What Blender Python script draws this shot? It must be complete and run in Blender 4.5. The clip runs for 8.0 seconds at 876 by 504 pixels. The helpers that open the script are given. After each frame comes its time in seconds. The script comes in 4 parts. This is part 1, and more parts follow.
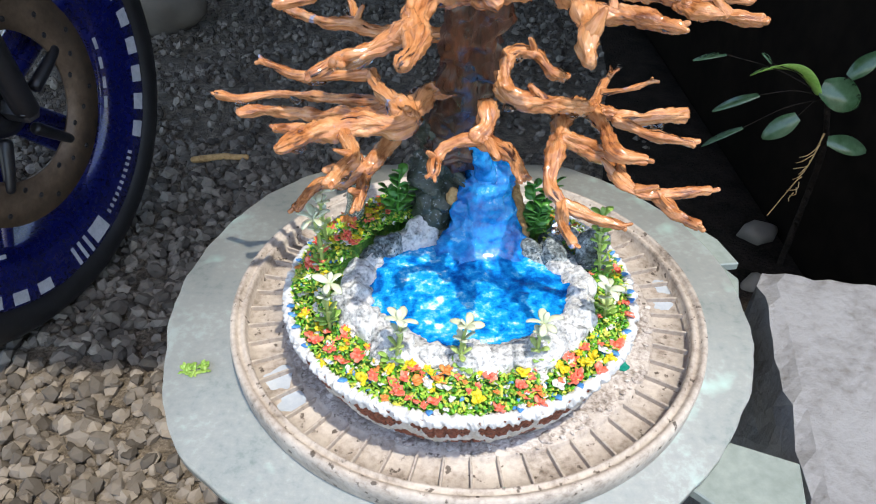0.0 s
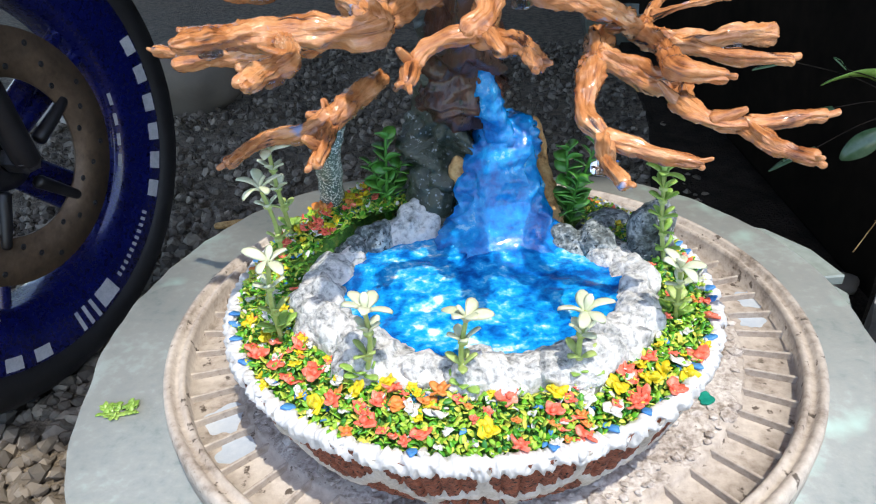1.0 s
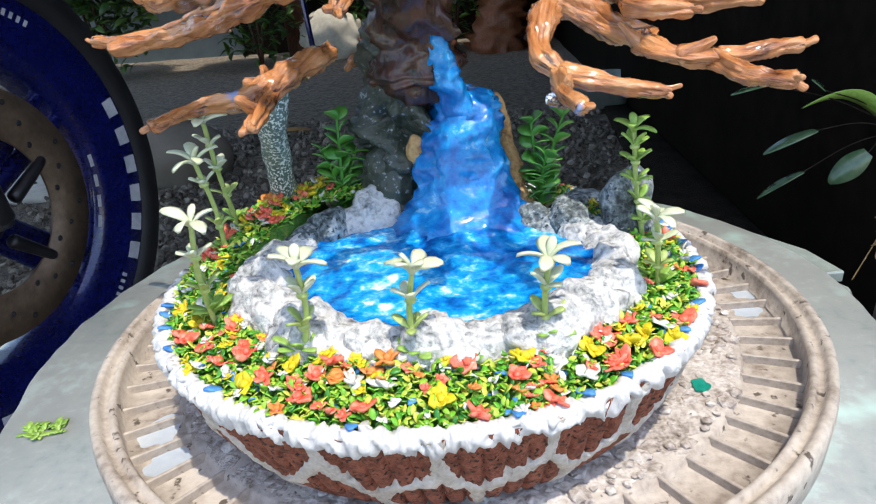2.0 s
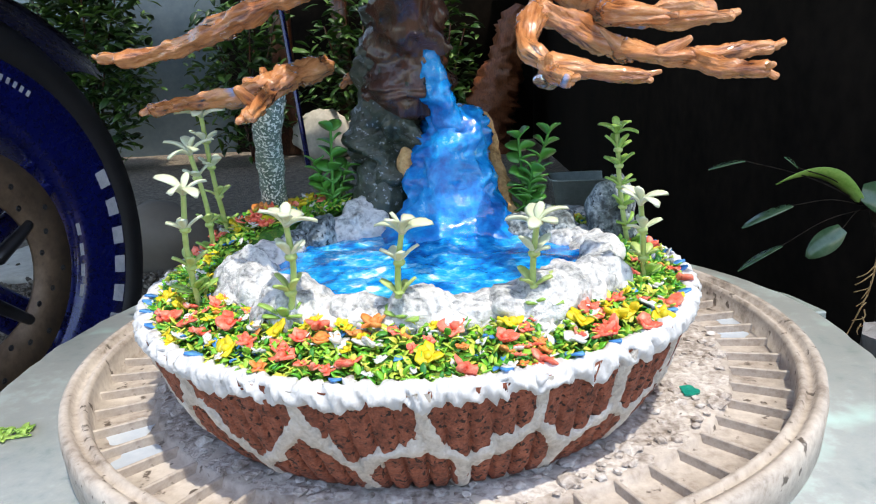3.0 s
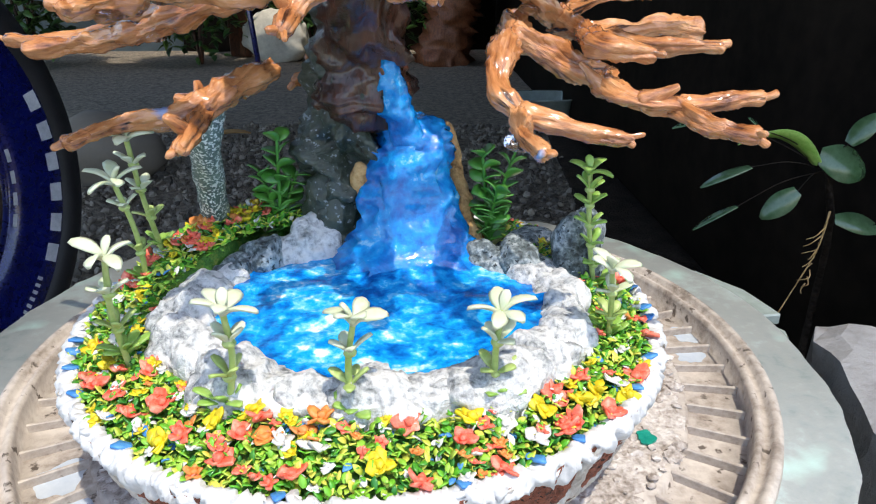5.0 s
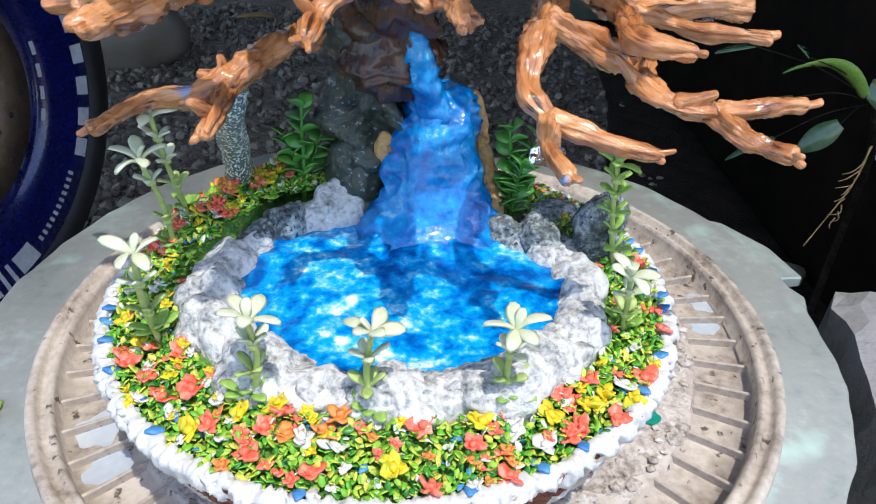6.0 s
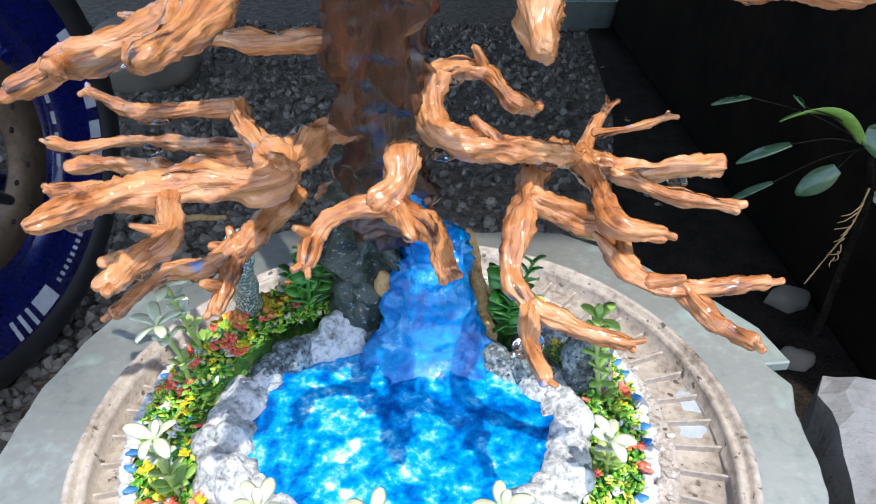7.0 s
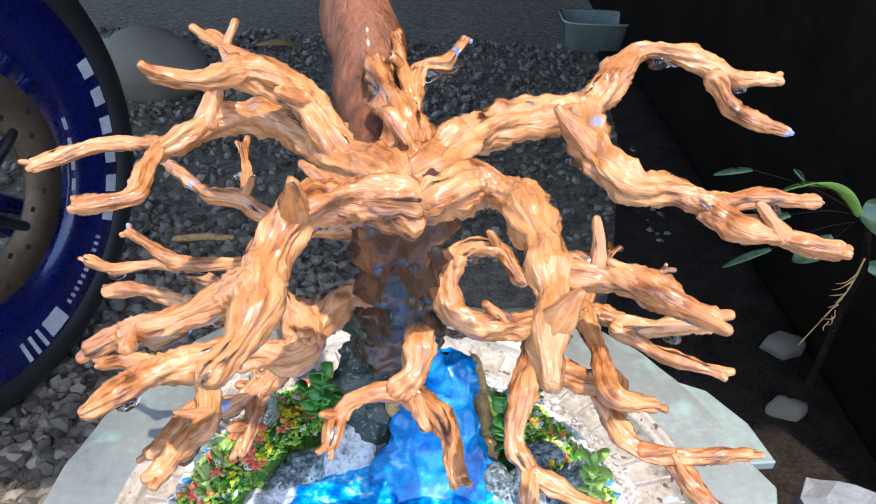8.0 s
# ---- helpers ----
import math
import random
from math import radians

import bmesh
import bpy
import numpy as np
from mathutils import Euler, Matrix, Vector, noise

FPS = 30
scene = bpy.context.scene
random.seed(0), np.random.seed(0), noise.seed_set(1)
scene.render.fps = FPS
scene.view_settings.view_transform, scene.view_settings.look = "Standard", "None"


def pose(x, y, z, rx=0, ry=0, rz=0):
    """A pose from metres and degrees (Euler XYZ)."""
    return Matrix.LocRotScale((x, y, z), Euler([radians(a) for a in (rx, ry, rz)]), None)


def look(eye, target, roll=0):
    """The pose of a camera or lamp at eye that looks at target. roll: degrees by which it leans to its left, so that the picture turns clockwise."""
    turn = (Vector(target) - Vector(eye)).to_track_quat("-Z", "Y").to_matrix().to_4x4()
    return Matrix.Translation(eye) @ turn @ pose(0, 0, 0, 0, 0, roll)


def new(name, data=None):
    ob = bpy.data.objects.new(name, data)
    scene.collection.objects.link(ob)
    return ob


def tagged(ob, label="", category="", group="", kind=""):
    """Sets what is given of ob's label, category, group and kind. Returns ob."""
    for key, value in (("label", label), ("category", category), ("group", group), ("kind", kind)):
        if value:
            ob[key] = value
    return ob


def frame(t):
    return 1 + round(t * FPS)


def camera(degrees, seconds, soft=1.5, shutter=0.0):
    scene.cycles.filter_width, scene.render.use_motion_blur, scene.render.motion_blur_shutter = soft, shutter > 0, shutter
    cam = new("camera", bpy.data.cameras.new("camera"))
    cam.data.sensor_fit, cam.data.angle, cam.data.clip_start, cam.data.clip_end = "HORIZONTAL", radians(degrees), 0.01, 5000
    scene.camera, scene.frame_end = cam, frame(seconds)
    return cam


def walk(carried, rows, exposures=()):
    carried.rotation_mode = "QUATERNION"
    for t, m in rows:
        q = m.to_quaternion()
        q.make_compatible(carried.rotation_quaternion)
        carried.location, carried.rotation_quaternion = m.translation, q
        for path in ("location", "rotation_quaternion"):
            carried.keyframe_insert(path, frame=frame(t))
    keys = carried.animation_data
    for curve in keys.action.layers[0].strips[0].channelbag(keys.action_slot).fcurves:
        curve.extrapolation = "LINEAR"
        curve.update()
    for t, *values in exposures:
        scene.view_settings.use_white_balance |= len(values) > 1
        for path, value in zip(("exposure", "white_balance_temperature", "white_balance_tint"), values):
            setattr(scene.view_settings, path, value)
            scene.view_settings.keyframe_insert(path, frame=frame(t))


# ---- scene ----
cam = camera(66.2, 8.0, soft=1.1)
PATH = [
    (0, (-0.0188, -0.2479, 0.2696), (-0.0177, 0.6487, -0.4343), 0.8),
    (0.5, (-0.0011, -0.2183, 0.2400), (-0.0416, 0.6948, -0.4412), -1.5),
    (1, (-0.0017, -0.1972, 0.1835), (-0.0781, 0.7809, -0.3967), -3),
    (1.5, (0.0057, -0.1921, 0.1550), (-0.0735, 0.8168, -0.3694), -3.9),
    (1.7, (0.0097, -0.1921, 0.1516), (-0.0673, 0.8271, -0.3528), -4.5),
    (2.8, (0.0074, -0.1989, 0.1151), (-0.0359, 0.8898, -0.2194), -3.7),
    (3, (0.0068, -0.2052, 0.1123), (-0.0279, 0.8926, -0.1921), -2.8),
    (3.5, (0.0057, -0.2080, 0.1043), (-0.0268, 0.8983, -0.1676), -1.8),
    (4, (0.0068, -0.2143, 0.0975), (0.0023, 0.8983, -0.1522), -3.5),
    (4.5, (0.0091, -0.2132, 0.0997), (0.0177, 0.8915, -0.1830), -0.9),
    (4.7, (0.0068, -0.1961, 0.1180), (0.0530, 0.8858, -0.2377), -0.2),
    (5.8, (0.0090, -0.1650, 0.1700), (-0.0010, 1.5450, -0.8680), 0.6),
    (6, (0.0080, -0.1650, 0.1720), (0.0040, 1.5110, -0.9190), 1.4),
    (6.5, (0.0120, -0.1590, 0.1900), (-0.0360, 1.4800, -0.9550), 1.4),
    (7, (0.0125, -0.1516, 0.2200), (-0.0085, 0.8003, -0.4075), -0.3),
    (7.5, (0.0103, -0.1448, 0.2422), (-0.0154, 0.8128, -0.3756), 0.6),
    (8, (0.0080, -0.1391, 0.2690), (-0.0154, 0.8117, -0.3585), 1.9),
]
walk(cam, [(t, look(eye, target, roll)) for t, eye, target, roll in PATH],
     [(0, 0.0, 6800, 10), (1.5, -0.05, 6800, 10), (3, 0.0, 6850, 10), (4.7, 0.02, 6850, 10), (5.8, -0.16, 6500, 10), (6.5, -0.16, 6500, 10), (7.2, 0.25, 6450, 10), (8, 0.42, 6450, 10)])

# ---- world, sun, exposure ----
world = bpy.data.worlds.new("sky_world")
scene.world = world
world.use_nodes = True
wn = world.node_tree.nodes
sky = wn.new("ShaderNodeTexSky")
sky.sky_type = "NISHITA"
sky.sun_disc = False
SUN = Vector((0.20, -0.32, 1.0)).normalized()
sky.sun_elevation = math.asin(SUN.z)
sky.sun_rotation = math.atan2(SUN.x, SUN.y)
world.node_tree.links.new(sky.outputs[0], wn["Background"].inputs[0])
wn["Background"].inputs[1].default_value = 0.38
sun = new("sun", bpy.data.lights.new("sun", "SUN"))
sun.data.energy, sun.data.angle, sun.data.color = 4.1, radians(0.6), (1.0, 0.94, 0.84)
sun.matrix_world = look(SUN * 5, (0, 0, 0))

# ---- materials ----
MM = 0.001


def mat(name, cols, scale=40.0, rough=0.6, bump=0.3, fine=6.0, metal=0.0, coat=0.0, spread=(0.35, 0.65), island=0.0,
        stretch=(1, 1, 1), spec=0.5, speck=None, relief=0.002, each=False, swirl=0.0, grain=False, streak=None):
    """Procedural surface: two noises mixed into a colour ramp, with relief; scale in 1/m."""
    m = bpy.data.materials.new(name)
    m.use_nodes = True
    nt = m.node_tree
    n, l = nt.nodes, nt.links
    b = n["Principled BSDF"]
    tc = n.new("ShaderNodeTexCoord")
    mp = n.new("ShaderNodeMapping")
    mp.inputs["Scale"].default_value = stretch
    l.new(tc.outputs["Object"], mp.inputs["Vector"])
    if grain:
        along = n.new("ShaderNodeAttribute")
        along.attribute_name = "grain"
    big, small = n.new("ShaderNodeTexNoise"), n.new("ShaderNodeTexNoise")
    for t, s, d in ((big, scale, 4), (small, scale * fine, 6)):
        t.inputs["Scale"].default_value, t.inputs["Detail"].default_value = s, d
        t.inputs["Roughness"].default_value = 0.62
        l.new(along.outputs["Vector"] if grain and t is small else mp.outputs[0], t.inputs["Vector"])
    big.inputs["Distortion"].default_value = swirl
    mix = n.new("ShaderNodeMix")
    mix.data_type = "FLOAT"
    mix.inputs[0].default_value = 0.45
    l.new(big.outputs["Fac"], mix.inputs[2])
    l.new(small.outputs["Fac"], mix.inputs[3])
    fac = mix.outputs[0]
    if island:
        geo = n.new("ShaderNodeNewGeometry")
        mix2 = n.new("ShaderNodeMix")
        mix2.data_type = "FLOAT"
        mix2.inputs[0].default_value = island
        l.new(fac, mix2.inputs[2])
        info = n.new("ShaderNodeObjectInfo")
        l.new(info.outputs["Random"] if each else geo.outputs["Random Per Island"], mix2.inputs[3])
        fac = mix2.outputs[0]
    ramp = n.new("ShaderNodeValToRGB")
    e = ramp.color_ramp.elements
    while len(e) < len(cols):
        e.new(0.5)
    for i, c in enumerate(cols):
        e[i].position = spread[0] + (spread[1] - spread[0]) * i / max(1, len(cols) - 1)
        e[i].color = (*c, 1)
    l.new(fac, ramp.inputs[0])
    col = ramp.outputs[0]
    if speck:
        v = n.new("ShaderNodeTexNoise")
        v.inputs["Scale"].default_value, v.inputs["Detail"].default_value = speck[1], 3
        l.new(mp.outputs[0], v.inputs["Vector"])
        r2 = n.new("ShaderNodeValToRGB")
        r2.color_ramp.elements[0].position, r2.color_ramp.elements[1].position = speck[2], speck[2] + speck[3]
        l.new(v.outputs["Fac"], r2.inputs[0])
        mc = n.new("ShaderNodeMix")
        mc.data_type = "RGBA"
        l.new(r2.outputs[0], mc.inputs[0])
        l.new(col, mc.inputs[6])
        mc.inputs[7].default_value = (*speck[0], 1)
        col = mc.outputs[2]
    if streak:
        st = n.new("ShaderNodeTexNoise")
        st.inputs["Scale"].default_value, st.inputs["Detail"].default_value, st.inputs["Distortion"].default_value = streak[1], 5, 0.6
        l.new(along.outputs["Vector"], st.inputs["Vector"])
        sr = n.new("ShaderNodeMapRange")
        sr.inputs[1].default_value, sr.inputs[2].default_value = streak[2], streak[2] + streak[3]
        l.new(st.outputs["Fac"], sr.inputs[0])
        sm = n.new("ShaderNodeMix")
        sm.data_type = "RGBA"
        l.new(sr.outputs[0], sm.inputs[0])
        l.new(col, sm.inputs[6])
        sm.inputs[7].default_value = (*streak[0], 1)
        col = sm.outputs[2]
    l.new(col, b.inputs["Base Color"])
    rr = n.new("ShaderNodeMapRange")
    rr.inputs[3].default_value, rr.inputs[4].default_value = max(0.02, rough - 0.12), min(1, rough + 0.12)
    l.new(small.outputs["Fac"], rr.inputs[0])
    l.new(rr.outputs[0], b.inputs["Roughness"])
    b.inputs["Metallic"].default_value = metal
    b.inputs["Coat Weight"].default_value = coat
    b.inputs["Coat Roughness"].default_value = 0.08
    b.inputs["Specular IOR Level"].default_value = spec
    if bump:
        bp = n.new("ShaderNodeBump")
        bp.inputs["Strength"].default_value, bp.inputs["Distance"].default_value = bump, relief
        l.new(mix.outputs[0], bp.inputs["Height"])
        l.new(bp.outputs[0], b.inputs["Normal"])
    return m


# Blue-grey specks colour in bluish resin patches and sky highlights on the varnish.
M_WOOD = mat("varnished_wood", [(0.14, 0.042, 0.014), (0.45, 0.165, 0.055), (0.60, 0.255, 0.095), (0.68, 0.34, 0.155)], 60, 0.24, 0.8, 9,
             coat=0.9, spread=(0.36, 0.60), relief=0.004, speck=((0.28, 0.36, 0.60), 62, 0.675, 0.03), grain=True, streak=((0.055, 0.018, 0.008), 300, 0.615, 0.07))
M_TRUNK = mat("dark_red_wood", [(0.010, 0.005, 0.0035), (0.052, 0.017, 0.008), (0.14, 0.043, 0.018)], 60, 0.3, 0.8, 5, coat=0.6, stretch=(1, 1, 0.2), relief=0.004)
M_GRAIN = mat("straight_grained_wood", [(0.06, 0.018, 0.008), (0.20, 0.062, 0.024), (0.30, 0.11, 0.045)], 120, 0.5, 0.8, 5, coat=0.1, stretch=(1, 1, 0.12), relief=0.003)
M_ROCKW = mat("white_painted_stone", [(0.09, 0.10, 0.105), (0.34, 0.355, 0.36), (0.60, 0.61, 0.61), (0.70, 0.705, 0.70)], 60, 0.55, 0.9, 9, spread=(0.37, 0.58), relief=0.003)
M_ROCKD = mat("dark_speckled_stone", [(0.025, 0.034, 0.038), (0.11, 0.14, 0.15), (0.34, 0.38, 0.39), (0.50, 0.53, 0.53)], 70, 0.5, 0.9, 8, spread=(0.38, 0.66),
              speck=((0.02, 0.026, 0.03), 700, 0.60, 0.05))
M_MOSS = mat("mossy_dark_stone", [(0.012, 0.016, 0.012), (0.035, 0.05, 0.035), (0.10, 0.11, 0.09)], 70, 0.42, 0.9, 6,
             speck=((0.22, 0.25, 0.27), 600, 0.62, 0.05), coat=0.3)
M_PILLAR = mat("speckled_resin", [(0.06, 0.10, 0.09), (0.16, 0.24, 0.2)], 60, 0.35, 0.6, 8, speck=((0.7, 0.75, 0.7), 1100, 0.53, 0.03), coat=0.4)
M_CORK = mat("tan_cork", [(0.18, 0.09, 0.03), (0.5, 0.3, 0.12), (0.62, 0.42, 0.2)], 120, 0.8, 0.9, 6)
M_WATER = mat("blue_resin_water", [(0.0, 0.08, 0.34), (0.0, 0.14, 0.50), (0.0, 0.24, 0.66), (0.005, 0.36, 0.78), (0.16, 0.56, 0.86), (0.74, 0.86, 0.90)], 36, 0.12, 0.4, 6,
              coat=0.35, spread=(0.40, 0.625), relief=0.003, swirl=1.0, spec=0.3)
# The ramp's pale end paints foam and white highlights into the blue.
M_FALL = mat("blue_resin_fall", [(0.0, 0.075, 0.34), (0.0, 0.14, 0.50), (0.0, 0.22, 0.64), (0.005, 0.33, 0.76), (0.34, 0.68, 0.88)], 48, 0.12, 0.45, 5,
             coat=0.7, spread=(0.36, 0.655), relief=0.004, spec=0.3, swirl=0.8)
# Dark specks put the shade of small pits into the plaster colour.
M_BROWN = mat("red_brown_plaster", [(0.06, 0.017, 0.010), (0.24, 0.070, 0.038), (0.40, 0.130, 0.074)], 260, 0.75, 0.9, 5, spread=(0.34, 0.64), relief=0.0018, speck=((0.03, 0.011, 0.007), 700, 0.575, 0.05))
M_CEMENT = mat("cream_cement", [(0.40, 0.36, 0.31), (0.62, 0.57, 0.51), (0.76, 0.71, 0.65)], 120, 0.7, 0.9, 6, relief=0.003)
M_FROST = mat("white_paste", [(0.52, 0.53, 0.54), (0.68, 0.68, 0.68)], 120, 0.45, 0.4, 5)
M_TRAY = mat("dirty_white_plastic", [(0.17, 0.135, 0.105), (0.40, 0.35, 0.305), (0.54, 0.49, 0.435)], 34, 0.55, 0.35, 9, spread=(0.34, 0.6),
             speck=((0.10, 0.08, 0.065), 230, 0.63, 0.06))
M_DUST = mat("cement_dust", [(0.20, 0.165, 0.135), (0.45, 0.40, 0.36), (0.66, 0.62, 0.58)], 60, 0.85, 0.9, 8, spread=(0.36, 0.60), relief=0.003)
M_STAIN = mat("pale_blue_paint", [(0.36, 0.43, 0.52), (0.52, 0.57, 0.62)], 40, 0.4, 0.3)
M_TEAL = mat("teal_paint", [(0.0, 0.2, 0.15), (0.02, 0.35, 0.25)], 90, 0.4, 0.3)
M_SLAB = mat("greenish_stone_slab", [(0.18, 0.22, 0.20), (0.27, 0.29, 0.275), (0.31, 0.32, 0.30), (0.37, 0.42, 0.395)], 14, 0.42, 0.5, 14, spread=(0.36, 0.62), relief=0.0015,
             speck=((0.44, 0.62, 0.55), 26, 0.60, 0.12))
M_SHARD = mat("green_glass_edge", [(0.22, 0.26, 0.24), (0.31, 0.36, 0.335)], 40, 0.15, 0.2, coat=0.5)
M_BLOCK = mat("white_painted_concrete", [(0.11, 0.092, 0.075), (0.20, 0.20, 0.205), (0.26, 0.265, 0.275)], 16, 0.75, 0.8, 12, spread=(0.32, 0.55), relief=0.004)
M_BLOCKR = mat("raw_broken_concrete", [(0.14, 0.11, 0.08), (0.36, 0.33, 0.29), (0.62, 0.61, 0.6)], 50, 0.9, 1.0, 8, relief=0.005)
M_STONE = mat("grey_gravel", [(0.055, 0.046, 0.036), (0.16, 0.136, 0.108), (0.29, 0.25, 0.20)], 60, 0.85, 0.5, 6, island=0.75, spread=(0.1, 0.9))
M_GROUND = mat("dark_gravel_ground", [(0.07, 0.055, 0.040), (0.205, 0.168, 0.124), (0.36, 0.30, 0.225)], 60, 0.95, 1.0, 5, spread=(0.36, 0.62), relief=0.02)
# Soil brown taken down to near-black, with the deep shade in its colour.
M_SOIL = mat("shade_dark_soil", [(0.010, 0.008, 0.006), (0.045, 0.034, 0.026)], 22, 0.95, 0.9, 8, relief=0.02, spec=0.1)
M_TYRE = mat("black_rubber", [(0.006, 0.006, 0.007), (0.016, 0.016, 0.018)], 40, 0.55, 0.3)
M_BLUE = mat("blue_metallic_paint", [(0.002, 0.004, 0.06), (0.004, 0.009, 0.14)], 30, 0.28, 0.0, metal=0.3, coat=0.8)
M_DECAL = mat("white_decal", [(0.34, 0.36, 0.40), (0.56, 0.57, 0.60)], 60, 0.5, 0.1)
M_DISC = mat("rusty_steel_disc", [(0.09, 0.062, 0.042), (0.24, 0.165, 0.11)], 20, 0.5, 0.15, metal=0.4)
M_STEEL = mat("dull_steel", [(0.10, 0.10, 0.11), (0.28, 0.28, 0.29)], 40, 0.35, 0.1, metal=0.9)
M_BLACK = mat("black_plastic", [(0.008, 0.008, 0.01), (0.02, 0.02, 0.023)], 30, 0.35, 0.1)
M_PALE = mat("pale_concrete", [(0.38, 0.355, 0.30), (0.56, 0.53, 0.46)], 6, 0.9, 0.5, 8)
M_WALLB = mat("pale_blue_wall", [(0.20, 0.29, 0.37), (0.30, 0.40, 0.47)], 3, 0.8, 0.2, 9)
# Near-black brown: the yard's deep shade is put into this colour.
M_WALLD = mat("shade_dark_wall", [(0.006, 0.005, 0.004), (0.018, 0.0135, 0.0105)], 4, 0.9, 0.4, 8, spec=0.08)
M_ROOF = mat("rusty_roof_sheet", [(0.10, 0.07, 0.05), (0.2, 0.15, 0.12)], 4, 0.7, 0.2)
M_GREEN = mat("plastic_green_leaf", [(0.03, 0.20, 0.03), (0.10, 0.40, 0.02), (0.26, 0.54, 0.05), (0.42, 0.58, 0.07), (0.66, 0.62, 0.10)], 90, 0.38, 0.2, island=0.85, spread=(0.12, 0.88), coat=0.2)
M_GREENS = mat("plastic_green_leaf_single", [(0.03, 0.20, 0.03), (0.10, 0.40, 0.02), (0.26, 0.54, 0.05), (0.42, 0.58, 0.07), (0.66, 0.62, 0.10)], 90, 0.38, 0.2, island=0.85, spread=(0.12, 0.88), coat=0.2, each=True)
M_FERN = mat("fern_green", [(0.008, 0.07, 0.012), (0.035, 0.22, 0.03), (0.28, 0.42, 0.06)], 60, 0.35, 0.2, island=0.7, spread=(0.1, 0.9), coat=0.2)
M_RED = mat("coral_red_flower", [(0.72, 0.06, 0.03), (0.90, 0.19, 0.12), (0.92, 0.38, 0.28)], 150, 0.45, 0.3)
M_YEL = mat("yellow_flower", [(0.55, 0.42, 0.01), (0.85, 0.68, 0.03)], 150, 0.45, 0.3)
M_ORG = mat("orange_flower", [(0.6, 0.17, 0.03), (0.85, 0.36, 0.1)], 150, 0.45, 0.3)
M_WHT = mat("white_flower", [(0.58, 0.58, 0.56), (0.74, 0.74, 0.72)], 150, 0.45, 0.3)
M_BLU = mat("blue_chip", [(0.02, 0.16, 0.5), (0.10, 0.34, 0.68)], 150, 0.45, 0.3)
M_STEM = mat("pale_green_stem", [(0.28, 0.40, 0.09), (0.48, 0.56, 0.22)], 100, 0.4, 0.2)
M_PETAL = mat("cream_white_petal", [(0.50, 0.56, 0.34), (0.68, 0.71, 0.58)], 60, 0.4, 0.15, coat=0.2)
M_LIME = mat("lime_leaf", [(0.16, 0.34, 0.04), (0.34, 0.50, 0.12)], 80, 0.4, 0.15, coat=0.2)
M_LEAF = mat("broad_green_leaf", [(0.035, 0.085, 0.03), (0.10, 0.17, 0.09)], 20, 0.22, 0.2, coat=0.4)
M_BUSH = mat("bush_leaf", [(0.008, 0.03, 0.006), (0.03, 0.09, 0.015), (0.10, 0.20, 0.03)], 10, 0.45, 0.1, island=0.8, spread=(0.1, 0.9))
M_YLEAF = mat("fallen_yellow_leaf", [(0.35, 0.16, 0.03), (0.5, 0.26, 0.05)], 60, 0.6, 0.2)


# ---- building helpers (millimetres in, metres out) ----
def part(name, bm, material, parent=None, label="", smooth=True):
    """Links a bmesh, or a (verts, faces) pair, as one mesh object."""
    me = bpy.data.meshes.new(name)
    if isinstance(bm, tuple):
        v = np.asarray(bm[0], float) * MM
        me.from_pydata(v.tolist(), [], [tuple(f) for f in bm[1]])
        if len(bm) > 2:
            me.attributes.new("grain", "FLOAT_VECTOR", "POINT").data.foreach_set("vector", (np.asarray(bm[2], float) * MM).ravel())
    else:
        bmesh.ops.scale(bm, vec=(MM, MM, MM), verts=bm.verts)
        bmesh.ops.recalc_face_normals(bm, faces=bm.faces)
        bm.to_mesh(me)
        bm.free()
    me.materials.append(material)
    if smooth:
        me.shade_smooth()
    ob = new(name, me)
    ob.parent = parent
    if label:
        ob["label"] = label
    return ob


def thing(name, label, category, at=(0, 0, 0), group="", kind=""):
    e = new(name)
    e.empty_display_size = 0.01
    e.location = Vector(at) * MM
    return tagged(e, label, category, group, kind)


def catmull(pts, n):
    """A smooth line through pts with n steps a stretch."""
    p = [np.array(q, float) for q in pts]
    p = [2 * p[0] - p[1]] + p + [2 * p[-1] - p[-2]]
    out = []
    for i in range(1, len(p) - 2):
        a, b, c, d = p[i - 1:i + 3]
        for k in range(n):
            t = k / n
            out.append(0.5 * (2 * b + (c - a) * t + (2 * a - 5 * b + 4 * c - d) * t * t + (3 * b - a - 3 * c + d) * t ** 3))
    out.append(p[-2])
    return out


